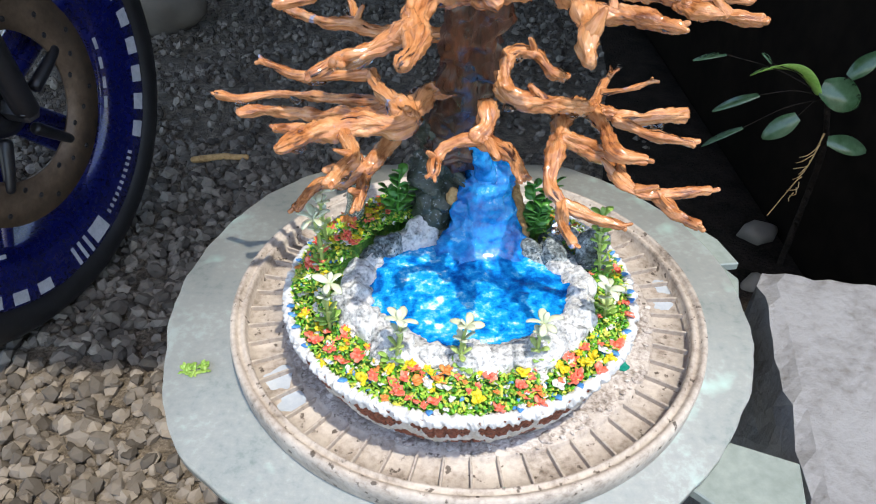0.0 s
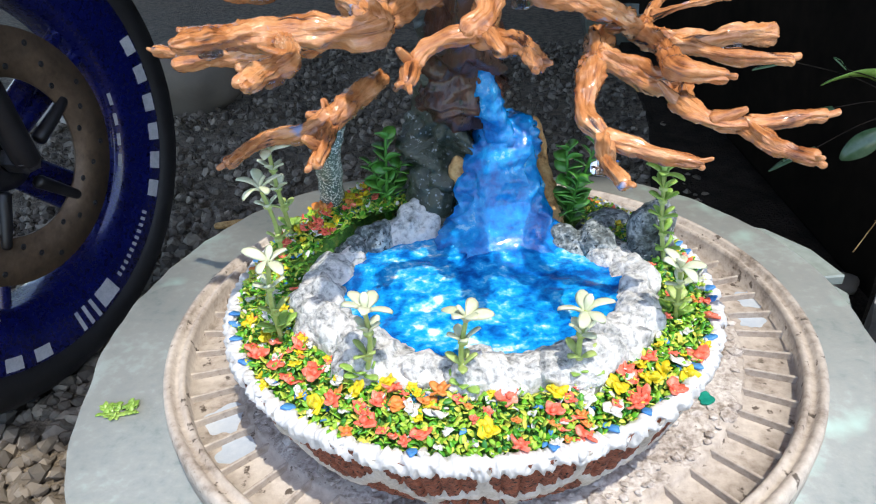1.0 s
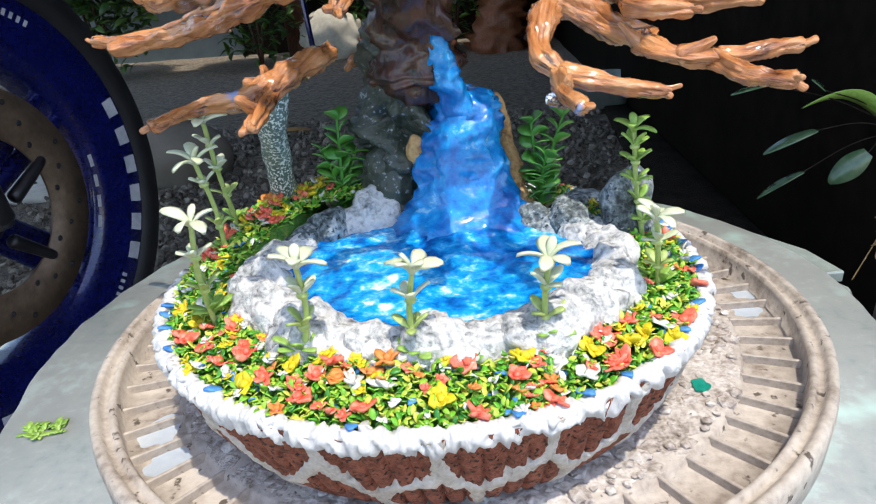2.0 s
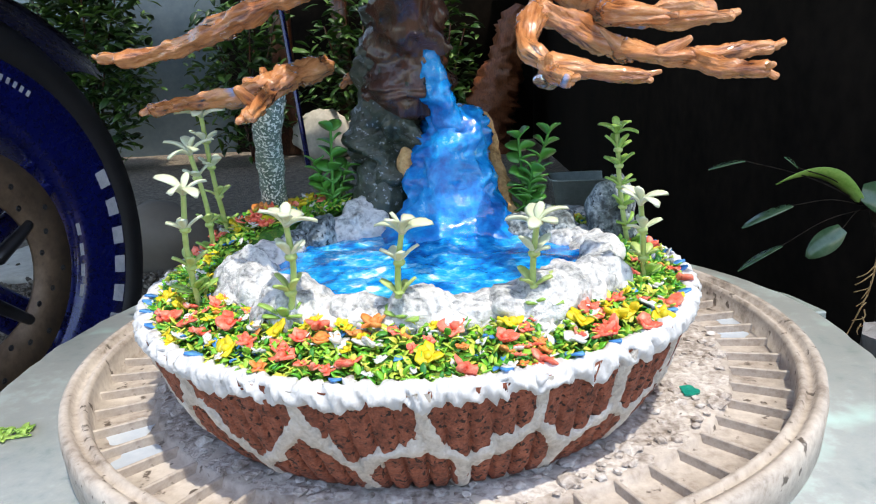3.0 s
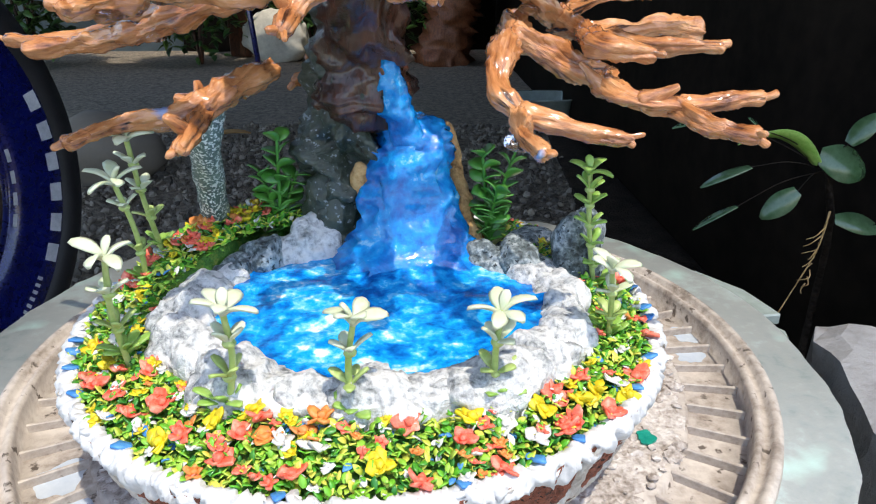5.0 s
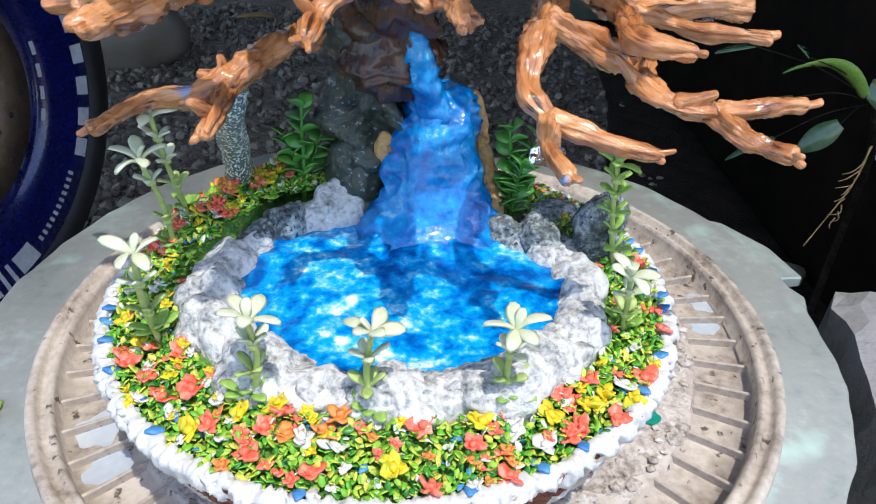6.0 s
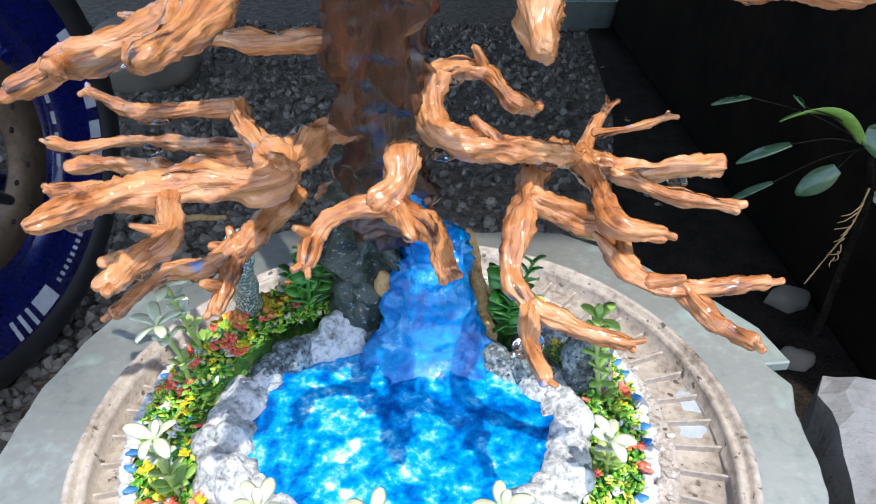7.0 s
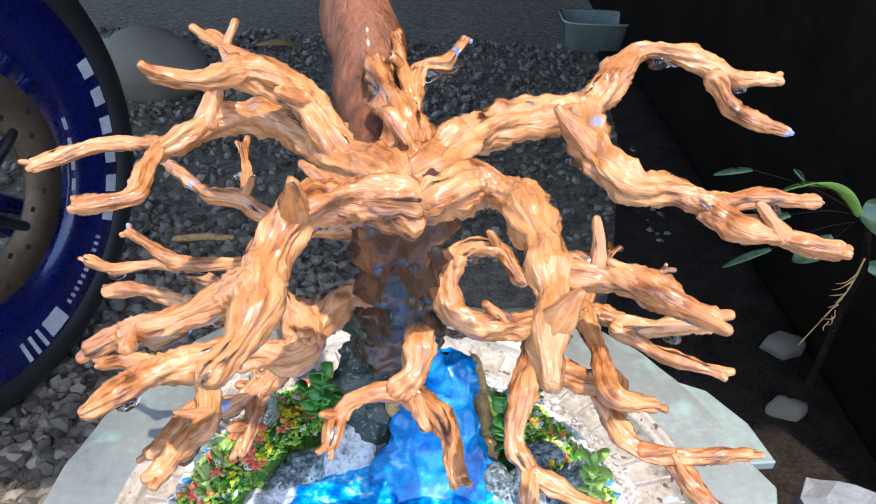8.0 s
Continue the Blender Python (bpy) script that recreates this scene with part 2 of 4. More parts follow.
def tube(pts, r0, r1, ring=14, steps=6, rough=0.0, seed=0, cap=True, power=1.0):
    """A tapering tube along a line; rough: knobs, hollows and ridges as a share of the radius."""
    line = catmull(pts, steps)
    m = len(line)
    rad = [r0 + (r1 - r0) * (i / (m - 1)) ** power for i in range(m)]
    if cap:
        t0, t1 = line[0] - line[1], line[-1] - line[-2]
        t0, t1 = t0 / (np.linalg.norm(t0) + 1e-9), t1 / (np.linalg.norm(t1) + 1e-9)
        line = [line[0] + t0 * rad[0] * 0.5, line[0] + t0 * rad[0] * 0.3] + line + [line[-1] + t1 * rad[-1] * 0.45, line[-1] + t1 * rad[-1] * 0.75]
        rad = [rad[0] * 0.5, rad[0] * 0.85] + rad + [rad[-1] * 0.82, rad[-1] * 0.45]
        m += 4
    verts, faces, grain = [], [], []
    side, run = None, 0.0
    for i in range(m):
        d = line[min(i + 1, m - 1)] - line[max(i - 1, 0)]
        d = d / (np.linalg.norm(d) + 1e-9)
        if i:
            run += float(np.linalg.norm(line[i] - line[i - 1]))
        if side is None:
            side = np.cross(d, (0.2, 0.3, 1.0) if abs(d[2]) < 0.9 else (1, 0, 0))
        side = side - d * np.dot(side, d)
        side /= np.linalg.norm(side)
        up = np.cross(d, side)
        for k in range(ring):
            a = 2 * math.pi * k / ring
            o = side * math.cos(a) + up * math.sin(a)
            r = rad[i]
            if rough:
                q = line[i] + o * r
                s = Vector(q * 0.1) + Vector((seed * 3.7, seed * 1.3, 0))
                w = a + 0.035 * run + 0.9 * noise.noise(Vector((run * 0.06, seed * 2.1, 0)))
                c_, s_ = math.cos(w), math.sin(w)
                cord = noise.noise(Vector((c_ * 1.5 + seed, s_ * 1.5, run * 0.022)))
                fold = 1 - abs(noise.noise(Vector((c_ * 2.6 + seed, s_ * 2.6, run * 0.035)))) * 2
                fibre = abs(noise.noise(Vector((c_ * 5 + seed, s_ * 5, run * 0.08)))) + 0.6 * abs(noise.noise(Vector((c_ * 9 + seed, s_ * 9, run * 0.2))))
                r *= 1 + rough * (0.95 * noise.noise(s) + 0.4 * noise.noise(s * 2.6) + 0.6 * cord + 0.25 * fold * fold - 0.12 - 0.55 * fibre)
            verts.append(line[i] + o * r)
            grain.append((math.cos(a) * rad[i] + seed * 40, math.sin(a) * rad[i], run * 0.16))
    for i in range(m - 1):
        for k in range(ring):
            faces.append((i * ring + k, i * ring + (k + 1) % ring, (i + 1) * ring + (k + 1) % ring, (i + 1) * ring + k))
    faces.append(tuple(range(ring - 1, -1, -1)))
    faces.append(tuple((m - 1) * ring + k for k in range(ring)))
    return verts, faces, grain


def lathe(profile, n=96, at=(0, 0), closed=False):
    verts, faces = [], []
    for k in range(n):
        a = 2 * math.pi * k / n
        for r, z in profile:
            verts.append((at[0] + r * math.cos(a), at[1] + r * math.sin(a), z))
    p = len(profile)
    for k in range(n):
        q = (k + 1) % n
        for i in range(p if closed else p - 1):
            j = (i + 1) % p
            faces.append((k * p + i, q * p + i, q * p + j, k * p + j))
    return verts, faces


def blob(at, size, rough=0.25, freq=0.09, seed=0, level=4, turn=0.0, flat=0.0, crag=0.0):
    """A lumpy stone; flat cuts its underside level at that share of its height."""
    bm = bmesh.new()
    bmesh.ops.create_icosphere(bm, subdivisions=level, radius=1)
    c, s = math.cos(turn), math.sin(turn)
    for v in bm.verts:
        d = v.co.normalized()
        q = Vector((d.x * size[0], d.y * size[1], d.z * size[2]))
        w = q * freq + Vector((seed * 5.1, seed * 2.3, seed))
        h = 1 + rough * (noise.noise(w) + 0.5 * noise.noise(w * 2.3) + 0.25 * abs(noise.noise(w * 5.1)))
        if crag:
            h += crag * (0.45 - abs(noise.noise(w * 1.7 + Vector((7, 1, 4)))) * 2) + 0.25 * crag * noise.noise(w * 9)
        q *= h
        if flat and q.z < -size[2] * flat:
            q.z = -size[2] * flat
        v.co = Vector((at[0] + q.x * c - q.y * s, at[1] + q.x * s + q.y * c, at[2] + q.z))
    return bm


def prism(outline, z0, z1, bevel=0.0, seg=1):
    bm = bmesh.new()
    f = bm.faces.new([bm.verts.new((x, y, z0)) for x, y in outline])
    ext = bmesh.ops.extrude_face_region(bm, geom=[f])
    for v in ext["geom"]:
        if isinstance(v, bmesh.types.BMVert):
            v.co.z = z1
    if bevel:
        bmesh.ops.bevel(bm, geom=bm.edges[:], offset=bevel, segments=seg, affect="EDGES")
    return bm


def box(x0, y0, z0, x1, y1, z1, bevel=0.0):
    return prism([(x0, y0), (x1, y0), (x1, y1), (x0, y1)], z0, z1, bevel)


def leaf_shape(length, width, bend=0.25, fold=0.15, rows=5, thick=0.35):
    """A leaf or petal along +x with its root at the origin, with thickness."""
    top, faces = [], []
    for i in range(rows + 1):
        t = i / rows
        w = width * 0.5 * (0.25 + 0.75 * math.sin(math.pi * min(1, t * 0.88 + 0.1))) * (1 if i < rows else 0.55)
        x = length * t
        z = bend * length * (t - 1.15 * t * t)
        for s in (-1, 0, 1):
            top.append((x, s * w, z + abs(s) * fold * w))
    n = len(top)
    verts = top + [(x, y, z - thick) for x, y, z in top]
    for i in range(rows):
        for s in (0, 1):
            a = i * 3 + s
            faces.append((a, a + 3, a + 4, a + 1))
            faces.append((n + a, n + a + 1, n + a + 4, n + a + 3))
        for a, b in ((i * 3, i * 3 + 3), (i * 3 + 5, i * 3 + 2)):
            faces.append((a, n + a, n + b, b))
    e = rows * 3
    faces.append((e, n + e, n + e + 1, e + 1))
    faces.append((e + 1, n + e + 1, n + e + 2, e + 2))
    return np.array(verts), faces


def place(shape, m):
    v, f = shape[:2]
    v = np.asarray(v, float)
    r = np.array(m.to_3x3())
    return v @ r.T + np.array(m.translation), f


def join(shapes):
    verts, faces, n = [], [], 0
    for v, f, *_ in shapes:
        verts.append(np.asarray(v, float))
        faces += [tuple(i + n for i in q) for q in f]
        n += len(v)
    return np.concatenate(verts), faces


def aim(at, yaw, tilt, roll=0.0, size=1.0):
    """Pose in millimetres: turned by yaw, raised by tilt, in radians."""
    return Matrix.Translation(at) @ Matrix.Rotation(yaw, 4, "Z") @ Matrix.Rotation(-tilt, 4, "Y") @ Matrix.Rotation(roll, 4, "X") @ Matrix.Scale(size, 4)


GZ = -367.0                       # the ground
CX, CY, RIM = -7.0, 12.5, 88.0   # the pot's middle and its rim
TX, TY, TR = -1.5, 38.5, 131.0    # the tray's middle and radius

# ---- ground and walls ----
rng = random.Random(4)
gv, gf = [], []
NX, NY = 90, 90
for j in range(NY + 1):
    for i in range(NX + 1):
        u, w = i / NX * 2 - 1, j / NY * 2 - 1
        x, y = 6000 * u * abs(u) ** 1.2, 900 + 6000 * w * abs(w) ** 1.2
        gv.append((x, y, GZ - 6 + 10 * noise.noise(Vector((x, y, 0)) * 0.006)))
for j in range(NY):
    for i in range(NX):
        a = j * (NX + 1) + i
        gf.append((a, a + 1, a + NX + 2, a + NX + 1))
tagged(part("ground", (gv, gf), M_GROUND), "dark grey gravel ground with dust between stones", "ground", kind="structure")
tagged(part("wall_north", box(-4200, 4200, GZ - 30, -1402, 4280, 2200), M_WALLB), "pale blue painted wall behind the yard", "wall", kind="structure")
# The next two are dark panels in place of the yard's unlit edges.
tagged(part("fence", box(-1400, 4180, GZ - 30, 518, 4240, 1700), M_WALLD), "near-black panel standing in for the dark rear of the yard", "fence", kind="structure")
tagged(part("shade_wall_east", box(520, 300, GZ - 30, 600, 4240, 1700), M_WALLD), "near-black wall standing in for the unlit side of the yard", "wall", kind="structure")
# Roof out of view, added to keep the sun off the rear yard.
roof = []
for i in range(161):
    x = -3200 + 40 * i
    for y in (-214 if x > 500 else -344, 3000):
        roof.append((x, y, 1700 + 12 * math.sin(i * math.pi / 2)))
rv = roof + [(x, y, z + 4) for x, y, z in roof]
rf = []
for i in range(160):
    a = 2 * i
    rf += [(a, a + 1, a + 3, a + 2), (a + 322, a + 324, a + 325, a + 323), (a, a + 2, a + 324, a + 322), (a + 1, a + 323, a + 325, a + 3)]
tagged(part("shade_roof", (rv, rf), M_ROOF), "unseen rusty corrugated roof added to shade the rear yard", "roof", kind="structure")

# Sheet of darkened soil laid where the ground is in deep shade.
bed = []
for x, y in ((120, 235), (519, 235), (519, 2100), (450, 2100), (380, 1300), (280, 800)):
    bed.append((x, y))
tagged(part("shade_soil_bed", prism(bed, GZ - 20, GZ + 9, 3), M_SOIL), "soil along the wall, darkened for the deep shade there", "soil", kind="structure")

# gravel: loose stones, denser near the stand
base = bmesh.new()
bmesh.ops.create_icosphere(base, subdivisions=1, radius=1)
bv = np.array([v.co[:] for v in base.verts])
bf = [tuple(v.index for v in f.verts) for f in base.faces]
base.free()
srng = np.random.default_rng(7)


def stones(count, xr, yr, size, skip=None):
    out = []
    for _ in range(count):
        x, y = srng.uniform(*xr), srng.uniform(*yr)
        s = size * srng.uniform(0.5, 1.45)
        dims = np.array([1.0, srng.uniform(0.6, 1.0), srng.uniform(0.5, 0.9)]) * s * 0.5
        v = bv * (1 + 0.24 * srng.standard_normal((len(bv), 1)).clip(-1, 1)) * dims
        q = np.array(Euler((srng.uniform(-0.9, 0.9), srng.uniform(-0.9, 0.9), srng.uniform(0, 6.28))).to_matrix())
        z = GZ - 6 + 10 * noise.noise(Vector((x, y, 0)) * 0.006) + dims[2] * srng.uniform(0.2, 1.3)
        out.append((v @ q.T + (x, y, z), bf))
    return join(out)


tagged(part("gravel", stones(6800, (-850, -60), (-200, 900), 19), M_STONE, smooth=False), "loose grey crushed gravel stones", "gravel", kind="stuff")
tagged(part("fine_gravel", stones(5200, (-1300, 420), (780, 2100), 17), M_STONE, smooth=False), "smaller grey gravel in the shade", "gravel", kind="stuff")

# ---- stand, slab and tray ----
stand = thing("pedestal", "plain grey concrete pedestal under the slab", "pedestal", (0, 60, GZ))
ped = part("column", lathe([(0.1, 0), (120, 0), (120, 20), (95, 35), (95, 330), (115, 345), (115, 352.5), (0.1, 352.5)], 48), M_PALE, stand)
rs = random.Random(11)
outline = []
for k in range(140):
    a = 2 * math.pi * k / 140
    r = 169 + 3 * noise.noise(Vector((math.cos(a) * 2, math.sin(a) * 2, 3))) + 1.6 * noise.noise(Vector((math.cos(a) * 14, math.sin(a) * 14, 1)))
    r += 10 * math.exp(-(math.remainder(a - 3.87, 2 * math.pi) / 0.32) ** 2)
    x, y = -5 + r * math.cos(a), 61 + r * math.sin(a)
    outline.append((x, min(y, 207 + 2 * math.sin(k))))
slab = thing("slab", "round grey-green stone slab with chipped edges", "slab", (0, 0, 0))
part("slab_plate", prism(outline, -9, 0, 1.2, 2), M_SLAB, slab)
for i, (pts, z) in enumerate((([(120, 128), (152, 96), (182, 100), (176, 126), (160, 150), (136, 160)], -15.5),
                              ([(94, -62), (128, -42), (158, -54), (152, -76), (126, -92)], -15.5),
                              ([(128, 60), (170, 66), (176, 84), (166, 104), (140, 118)], -15.5))):
    sh = thing("glass_shard", "broken greenish glass piece under the slab", "glass shard", (0, 0, 0), "glass shards")
    part("pane", prism(pts, z, z + 6, 0.8), M_SHARD, sh, smooth=False)

moss = thing("moss_patch", "small yellow-green moss patch on the slab", "moss", (-146, -8, 0))
mz = []
for k in range(60):
    a, r = rs.uniform(0, 6.28), 5 * math.sqrt(rs.random())
    mz.append(place(leaf_shape(3.0, 1.8, 0.2, 0.2, 3, 0.3), aim((r * math.cos(a) * 1.3, r * math.sin(a), 0.4), rs.uniform(0, 6.28), rs.uniform(0.0, 0.6))))
part("moss_tuft", join(mz), M_LIME, moss)
tray = thing("turntable_tray", "dirty white plastic lid used as a turntable tray", "tray", (TX, TY, 0))
part("base", lathe([(0.1, 0.3), (TR - 3, 0.3), (TR, 2), (TR + 0.6, 12), (TR, 15.4), (TR - 1.6, 16), (TR - 3, 15.4), (TR - 3.6, 13.6), (TR - 5, 13.4), (TR - 6, 14.6),
                    (TR - 7.2, 14.6), (TR - 8, 13), (TR - 8.6, 5.6), (105, 5.6), (104.3, 7.6), (103.4, 8.2), (0.1, 8.2)], 180), M_TRAY, tray)
ribm = None
for k in range(54):
    a = 2 * math.pi * k / 54 + 0.05
    if ribm is None:
        first = part("rib", box(103.8, -0.6, 5, TR - 7.5, 0.6, 8.6, 0.25), M_TRAY, tray, smooth=False)
        ribm = first.data
        first.rotation_euler.z = a
    else:
        o = new("rib", ribm)
        o.parent = tray
        o.rotation_euler.z = a
dv, df = lathe([(0.1, 8.9)] + [(40 + 2 * i, 8.9) for i in range(26)] + [(92, 8.8), (95, 8.7), (98, 8.6), (101, 8.4), (103.6, 8.0)], 300)
dv = [(x, y, z + 0.9 * noise.noise(Vector((x, y, 0)) * 0.12) + 0.6 * noise.noise(Vector((x, y, 4)) * 0.4)) for x, y, z in dv]
part("dust_layer", (dv, df), M_DUST, tray, "dried crumbling cement dust")


def stain(at, r, material, z, seed, sx=1.0, turn=0.0):
    pts = []
    for k in range(44):
        a = 2 * math.pi * k / 44
        q = r * (1 + 0.5 * noise.noise(Vector((math.cos(a) * 1.5, math.sin(a) * 1.5, seed))))
        x, y = q * sx * math.cos(a), q * math.sin(a)
        pts.append((at[0] - TX + x * math.cos(turn) - y * math.sin(turn), at[1] - TY + x * math.sin(turn) + y * math.cos(turn)))
    return part("paint_stain", prism(pts, z - 0.5, z + 0.08), material, tray, "dried paint splash", smooth=False)


for i, (x, y, r, z, s) in enumerate(((-98, -18, 7, 5.64, 1.1), (-89, -33, 6, 5.64, 1.2), (118, 58, 6, 5.64, 1.2), (112, 42, 5, 5.64, 1.1))):
    stain((x, y), r, M_STAIN, z, i, s, 0.4 * i)
for i, (x, y, r, z) in enumerate(((13, -84, 3.2, 9.2), (72, -62, 2.4, 9.2), (78, -10, 3, 9.3), (-20, -88, 1.6, 9.0))):
    stain((x, y), r, M_TEAL, z, 20 + i)
crumbs = []
for _ in range(1100):
    a, r = srng.uniform(0, 6.28), 104 * math.sqrt(srng.uniform(0.35, 1))
    s = abs(srng.normal(0, 1.25)) + 0.4
    v = bv * (1 + 0.2 * srng.standard_normal((len(bv), 1))) * np.array([s, s * 0.8, s * 0.5])
    crumbs.append((v + (TX + r * math.cos(a), TY + r * math.sin(a), 9.0), bf))
tagged(part("crumbs", join(crumbs), M_DUST, smooth=False), "small cement crumbs lying on the tray", "crumbs", kind="stuff")

# ---- pot ----
pot = thing("planter_pot", "round fluted planter with brown patches and cement veins", "planter", (CX, CY, 0))
PROFILE = [(71.5, 8.6), (74.5, 11), (78.5, 17), (82, 25), (84.6, 34), (86.4, 41), (87.2, 46)]


def pot_shift(z):
    """The foot of the pot sits a little further back than its rim."""
    return 4.0 * max(0.0, 1 - (z - 8.6) / 34)


def pot_radius(z):
    for (r0, z0), (r1, z1) in zip(PROFILE, PROFILE[1:]):
        if z <= z1:
            return r0 + (r1 - r0) * (z - z0) / (z1 - z0)
    return PROFILE[-1][0]


seeds = []
prng = random.Random(3)
FRONT = {33.5: (-142, -117, -96, -78, -60, -45), 17.5: (-153, -130, -107, -89, -72, -54)}
for z, front in FRONT.items():
    seeds += [(radians(d), z + prng.uniform(-1.2, 1.2)) for d in front]
    for k in range(13):
        seeds.append((radians(front[-1] + (k + 1) * (360 + front[0] - front[-1]) / 14 + prng.uniform(-2, 2)), z + prng.uniform(-1.6, 1.6)))


def vein(a, z):
    """Distance in millimetres to the nearest joint between two patches."""
    d = sorted((math.hypot(math.remainder(a - s, 2 * math.pi) * 80, (z - t) * 0.95) for s, t in seeds))[:2]
    return (d[1] - d[0]) * 0.5


NA, NZ = 1056, 34
body_v, vein_v, grid_f = [], [], []
for k in range(NA):
    a = 2 * math.pi * k / NA
    for i in range(NZ + 1):
        z = 8.6 + 36.8 * i / NZ
        u = (a * 96 / (2 * math.pi) + (z - 9) * 0.012) % 1.0
        groove = max(0.0, 1 - min(u, 1 - u) / 0.26)
        fade = max(0.25, min(1.0, 1.35 - (z - 8.6) / 30))
        r = pot_radius(z) + 0.9 - 2.6 * fade * groove * groove
        back = pot_shift(z)
        p = Vector((math.cos(a) * r, math.sin(a) * r, z))
        rb = r + 0.5 * noise.noise(p * 0.5) + 0.35 * noise.noise(p * 1.3)
        edge = 1.8 * groove * max(0.0, 1 - i / 3)
        body_v.append((math.cos(a) * rb, math.sin(a) * rb + back, z + edge))
        wob = 1.0 * noise.noise(p * 0.22) + 0.7 * noise.noise(p * 0.6)
        d = vein(a + 0.03 * noise.noise(p * 0.15), z + 2.4 * noise.noise(p * 0.13))
        h = 2.0 + wob - d
        h = max(-1.4, min(1.2, h * 1.5))
        rr = pot_radius(z) + 0.7 - 0.7 * fade * groove * groove + h + 0.3 * noise.noise(p * 0.9) - 0.2
        vein_v.append((math.cos(a) * rr, math.sin(a) * rr + back, z + edge))
for k in range(NA):
    q = (k + 1) % NA
    for i in range(NZ):
        grid_f.append((k * (NZ + 1) + i, q * (NZ + 1) + i, q * (NZ + 1) + i + 1, k * (NZ + 1) + i + 1))
part("body", (body_v, grid_f), M_BROWN, pot, "porous red-brown plaster flutes")
part("cement_joint", (vein_v, grid_f), M_CEMENT, pot, "cream cement joint network")
part("underside", lathe([(0.1, 8.4), (69, 8.4), (70.6, 10.5)], 90, (0, 5)), M_CEMENT, pot)
fv, ff = [], []
NF, NP = 1100, 16
for k in range(NF):
    a = 2 * math.pi * k / NF
    ca, sa = math.cos(a), math.sin(a)
    hang = 0.6 + 2.6 * noise.noise(Vector((ca * 9, sa * 9, 2))) + 1.8 * noise.noise(Vector((ca * 24, sa * 24, 5)))
    for i in range(NP):
        t = i / (NP - 1)
        lean = 1.6 * t
        fold = 1 - 2 * abs(noise.noise(Vector((ca * 30 + lean, sa * 30, 2 + t * 1.4))))
        fine = 1 - 2 * abs(noise.noise(Vector((ca * 62, sa * 62 + lean, 7 + t * 2.2))))
        thick = 0.9 + 2.0 * max(0.0, fold) + 0.9 * fine
        ang = -1.15 + t * 3.9
        r = RIM - 1.7 + thick * math.cos(ang)
        z = 44.2 + (1.9 + 1.0 * fold) * math.sin(ang) - (hang * (1 - 2.4 * t) if t < 0.42 else 0) + 0.8 * fine * t
        fv.append((r * ca, r * sa, z))
for k in range(NF):
    q = (k + 1) % NF
    for i in range(NP - 1):
        ff.append((k * NP + i, q * NP + i, q * NP + i + 1, k * NP + i + 1))
part("rim_paste", (fv, ff), M_FROST, pot, "wavy white paste rim")
frills = []
for k in range(220):
    a = 2 * math.pi * k / 220 + prng.uniform(-0.015, 0.015)
    if k < 5:
        sh = leaf_shape(prng.uniform(3.6, 5.2), prng.uniform(2.6, 3.8), prng.uniform(-0.2, 0.4), 0.25, 4, 1.3)
        sh = ([tuple(Vector(v) + 0.45 * Vector((noise.noise(Vector(v) * 0.6), noise.noise(Vector(v) * 0.6 + Vector((9, 0, 0))), noise.noise(Vector(v) * 0.6 + Vector((0, 9, 0)))))) for v in sh[0]], sh[1])
        o = part("paste_frill", sh, M_FROST, pot)
        frills.append(o.data)
    else:
        o = new("paste_frill", frills[k % 5])
        o.parent = pot
    r = RIM - 3.0 + prng.uniform(-1.2, 1.0)
    o.location = Vector((r * math.cos(a), r * math.sin(a), 45.6 + prng.uniform(-1.2, 1.4))) * MM
    o.rotation_euler = (prng.uniform(-0.4, 0.4), prng.uniform(-0.1, 0.6), a + prng.uniform(-1.2, 1.2))
    o.scale = (prng.uniform(0.6, 0.95), prng.uniform(0.8, 1.2), prng.uniform(0.8, 1.3))
for k in range(26):
    a = 2 * math.pi * k / 26 + prng.uniform(-0.1, 0.1)
    r = 72.0
    part("drip", blob((r * math.cos(a), r * math.sin(a) + 5, 10.0), (2.2, 2.2, prng.uniform(1.4, 3.4)), 0.2, 0.3, k, 2), M_CEMENT, pot)


def bed_z(x, y):
    """Height of the planted bed."""
    d = math.hypot(x - CX, y - CY)
    rise = min(1.0, max(0.0, (RIM - d) / 22))
    back = min(1.0, max(0.0, (y + 5) / 38)) * (1.0 if x < 0 else 0.35)
    return 44.0 + 7.0 * rise + 11.0 * back * rise


frng0 = random.Random(77)
bvs = []
for i in range(25):
    for k in range(96):
        r = (RIM - 1.5) * (i + 0.02) / 24
        a = 2 * math.pi * k / 96
        x, y = CX + r * math.cos(a), CY + r * math.sin(a)
        e = math.hypot((x + 5) / 57, (y - 7) / 44)
        z = bed_z(x, y) - 1.5 - (12 if e < 1 else (9 if x > -55 and y > 22 else 0)) + 0.8 * noise.noise(Vector((x, y, 0)) * 0.3)
        bvs.append((x - CX, y - CY, z))
bfs = [(i * 96 + k, i * 96 + (k + 1) % 96, (i + 1) * 96 + (k + 1) % 96, (i + 1) * 96 + k) for i in range(24) for k in range(96)]
for k in range(60):
    a = 2 * math.pi * k / 60 + frng0.uniform(-0.04, 0.04)
    if frng0.random() < 0.55:
        continue
    o = part("blue_chip", place(leaf_shape(4.5, 3.2, 0.1, 0.1, 2, 0.6), aim(((RIM - 5) * math.cos(a), (RIM - 5) * math.sin(a), 46.5), a + frng0.uniform(-0.5, 0.5), 0.4)), M_BLU, pot)
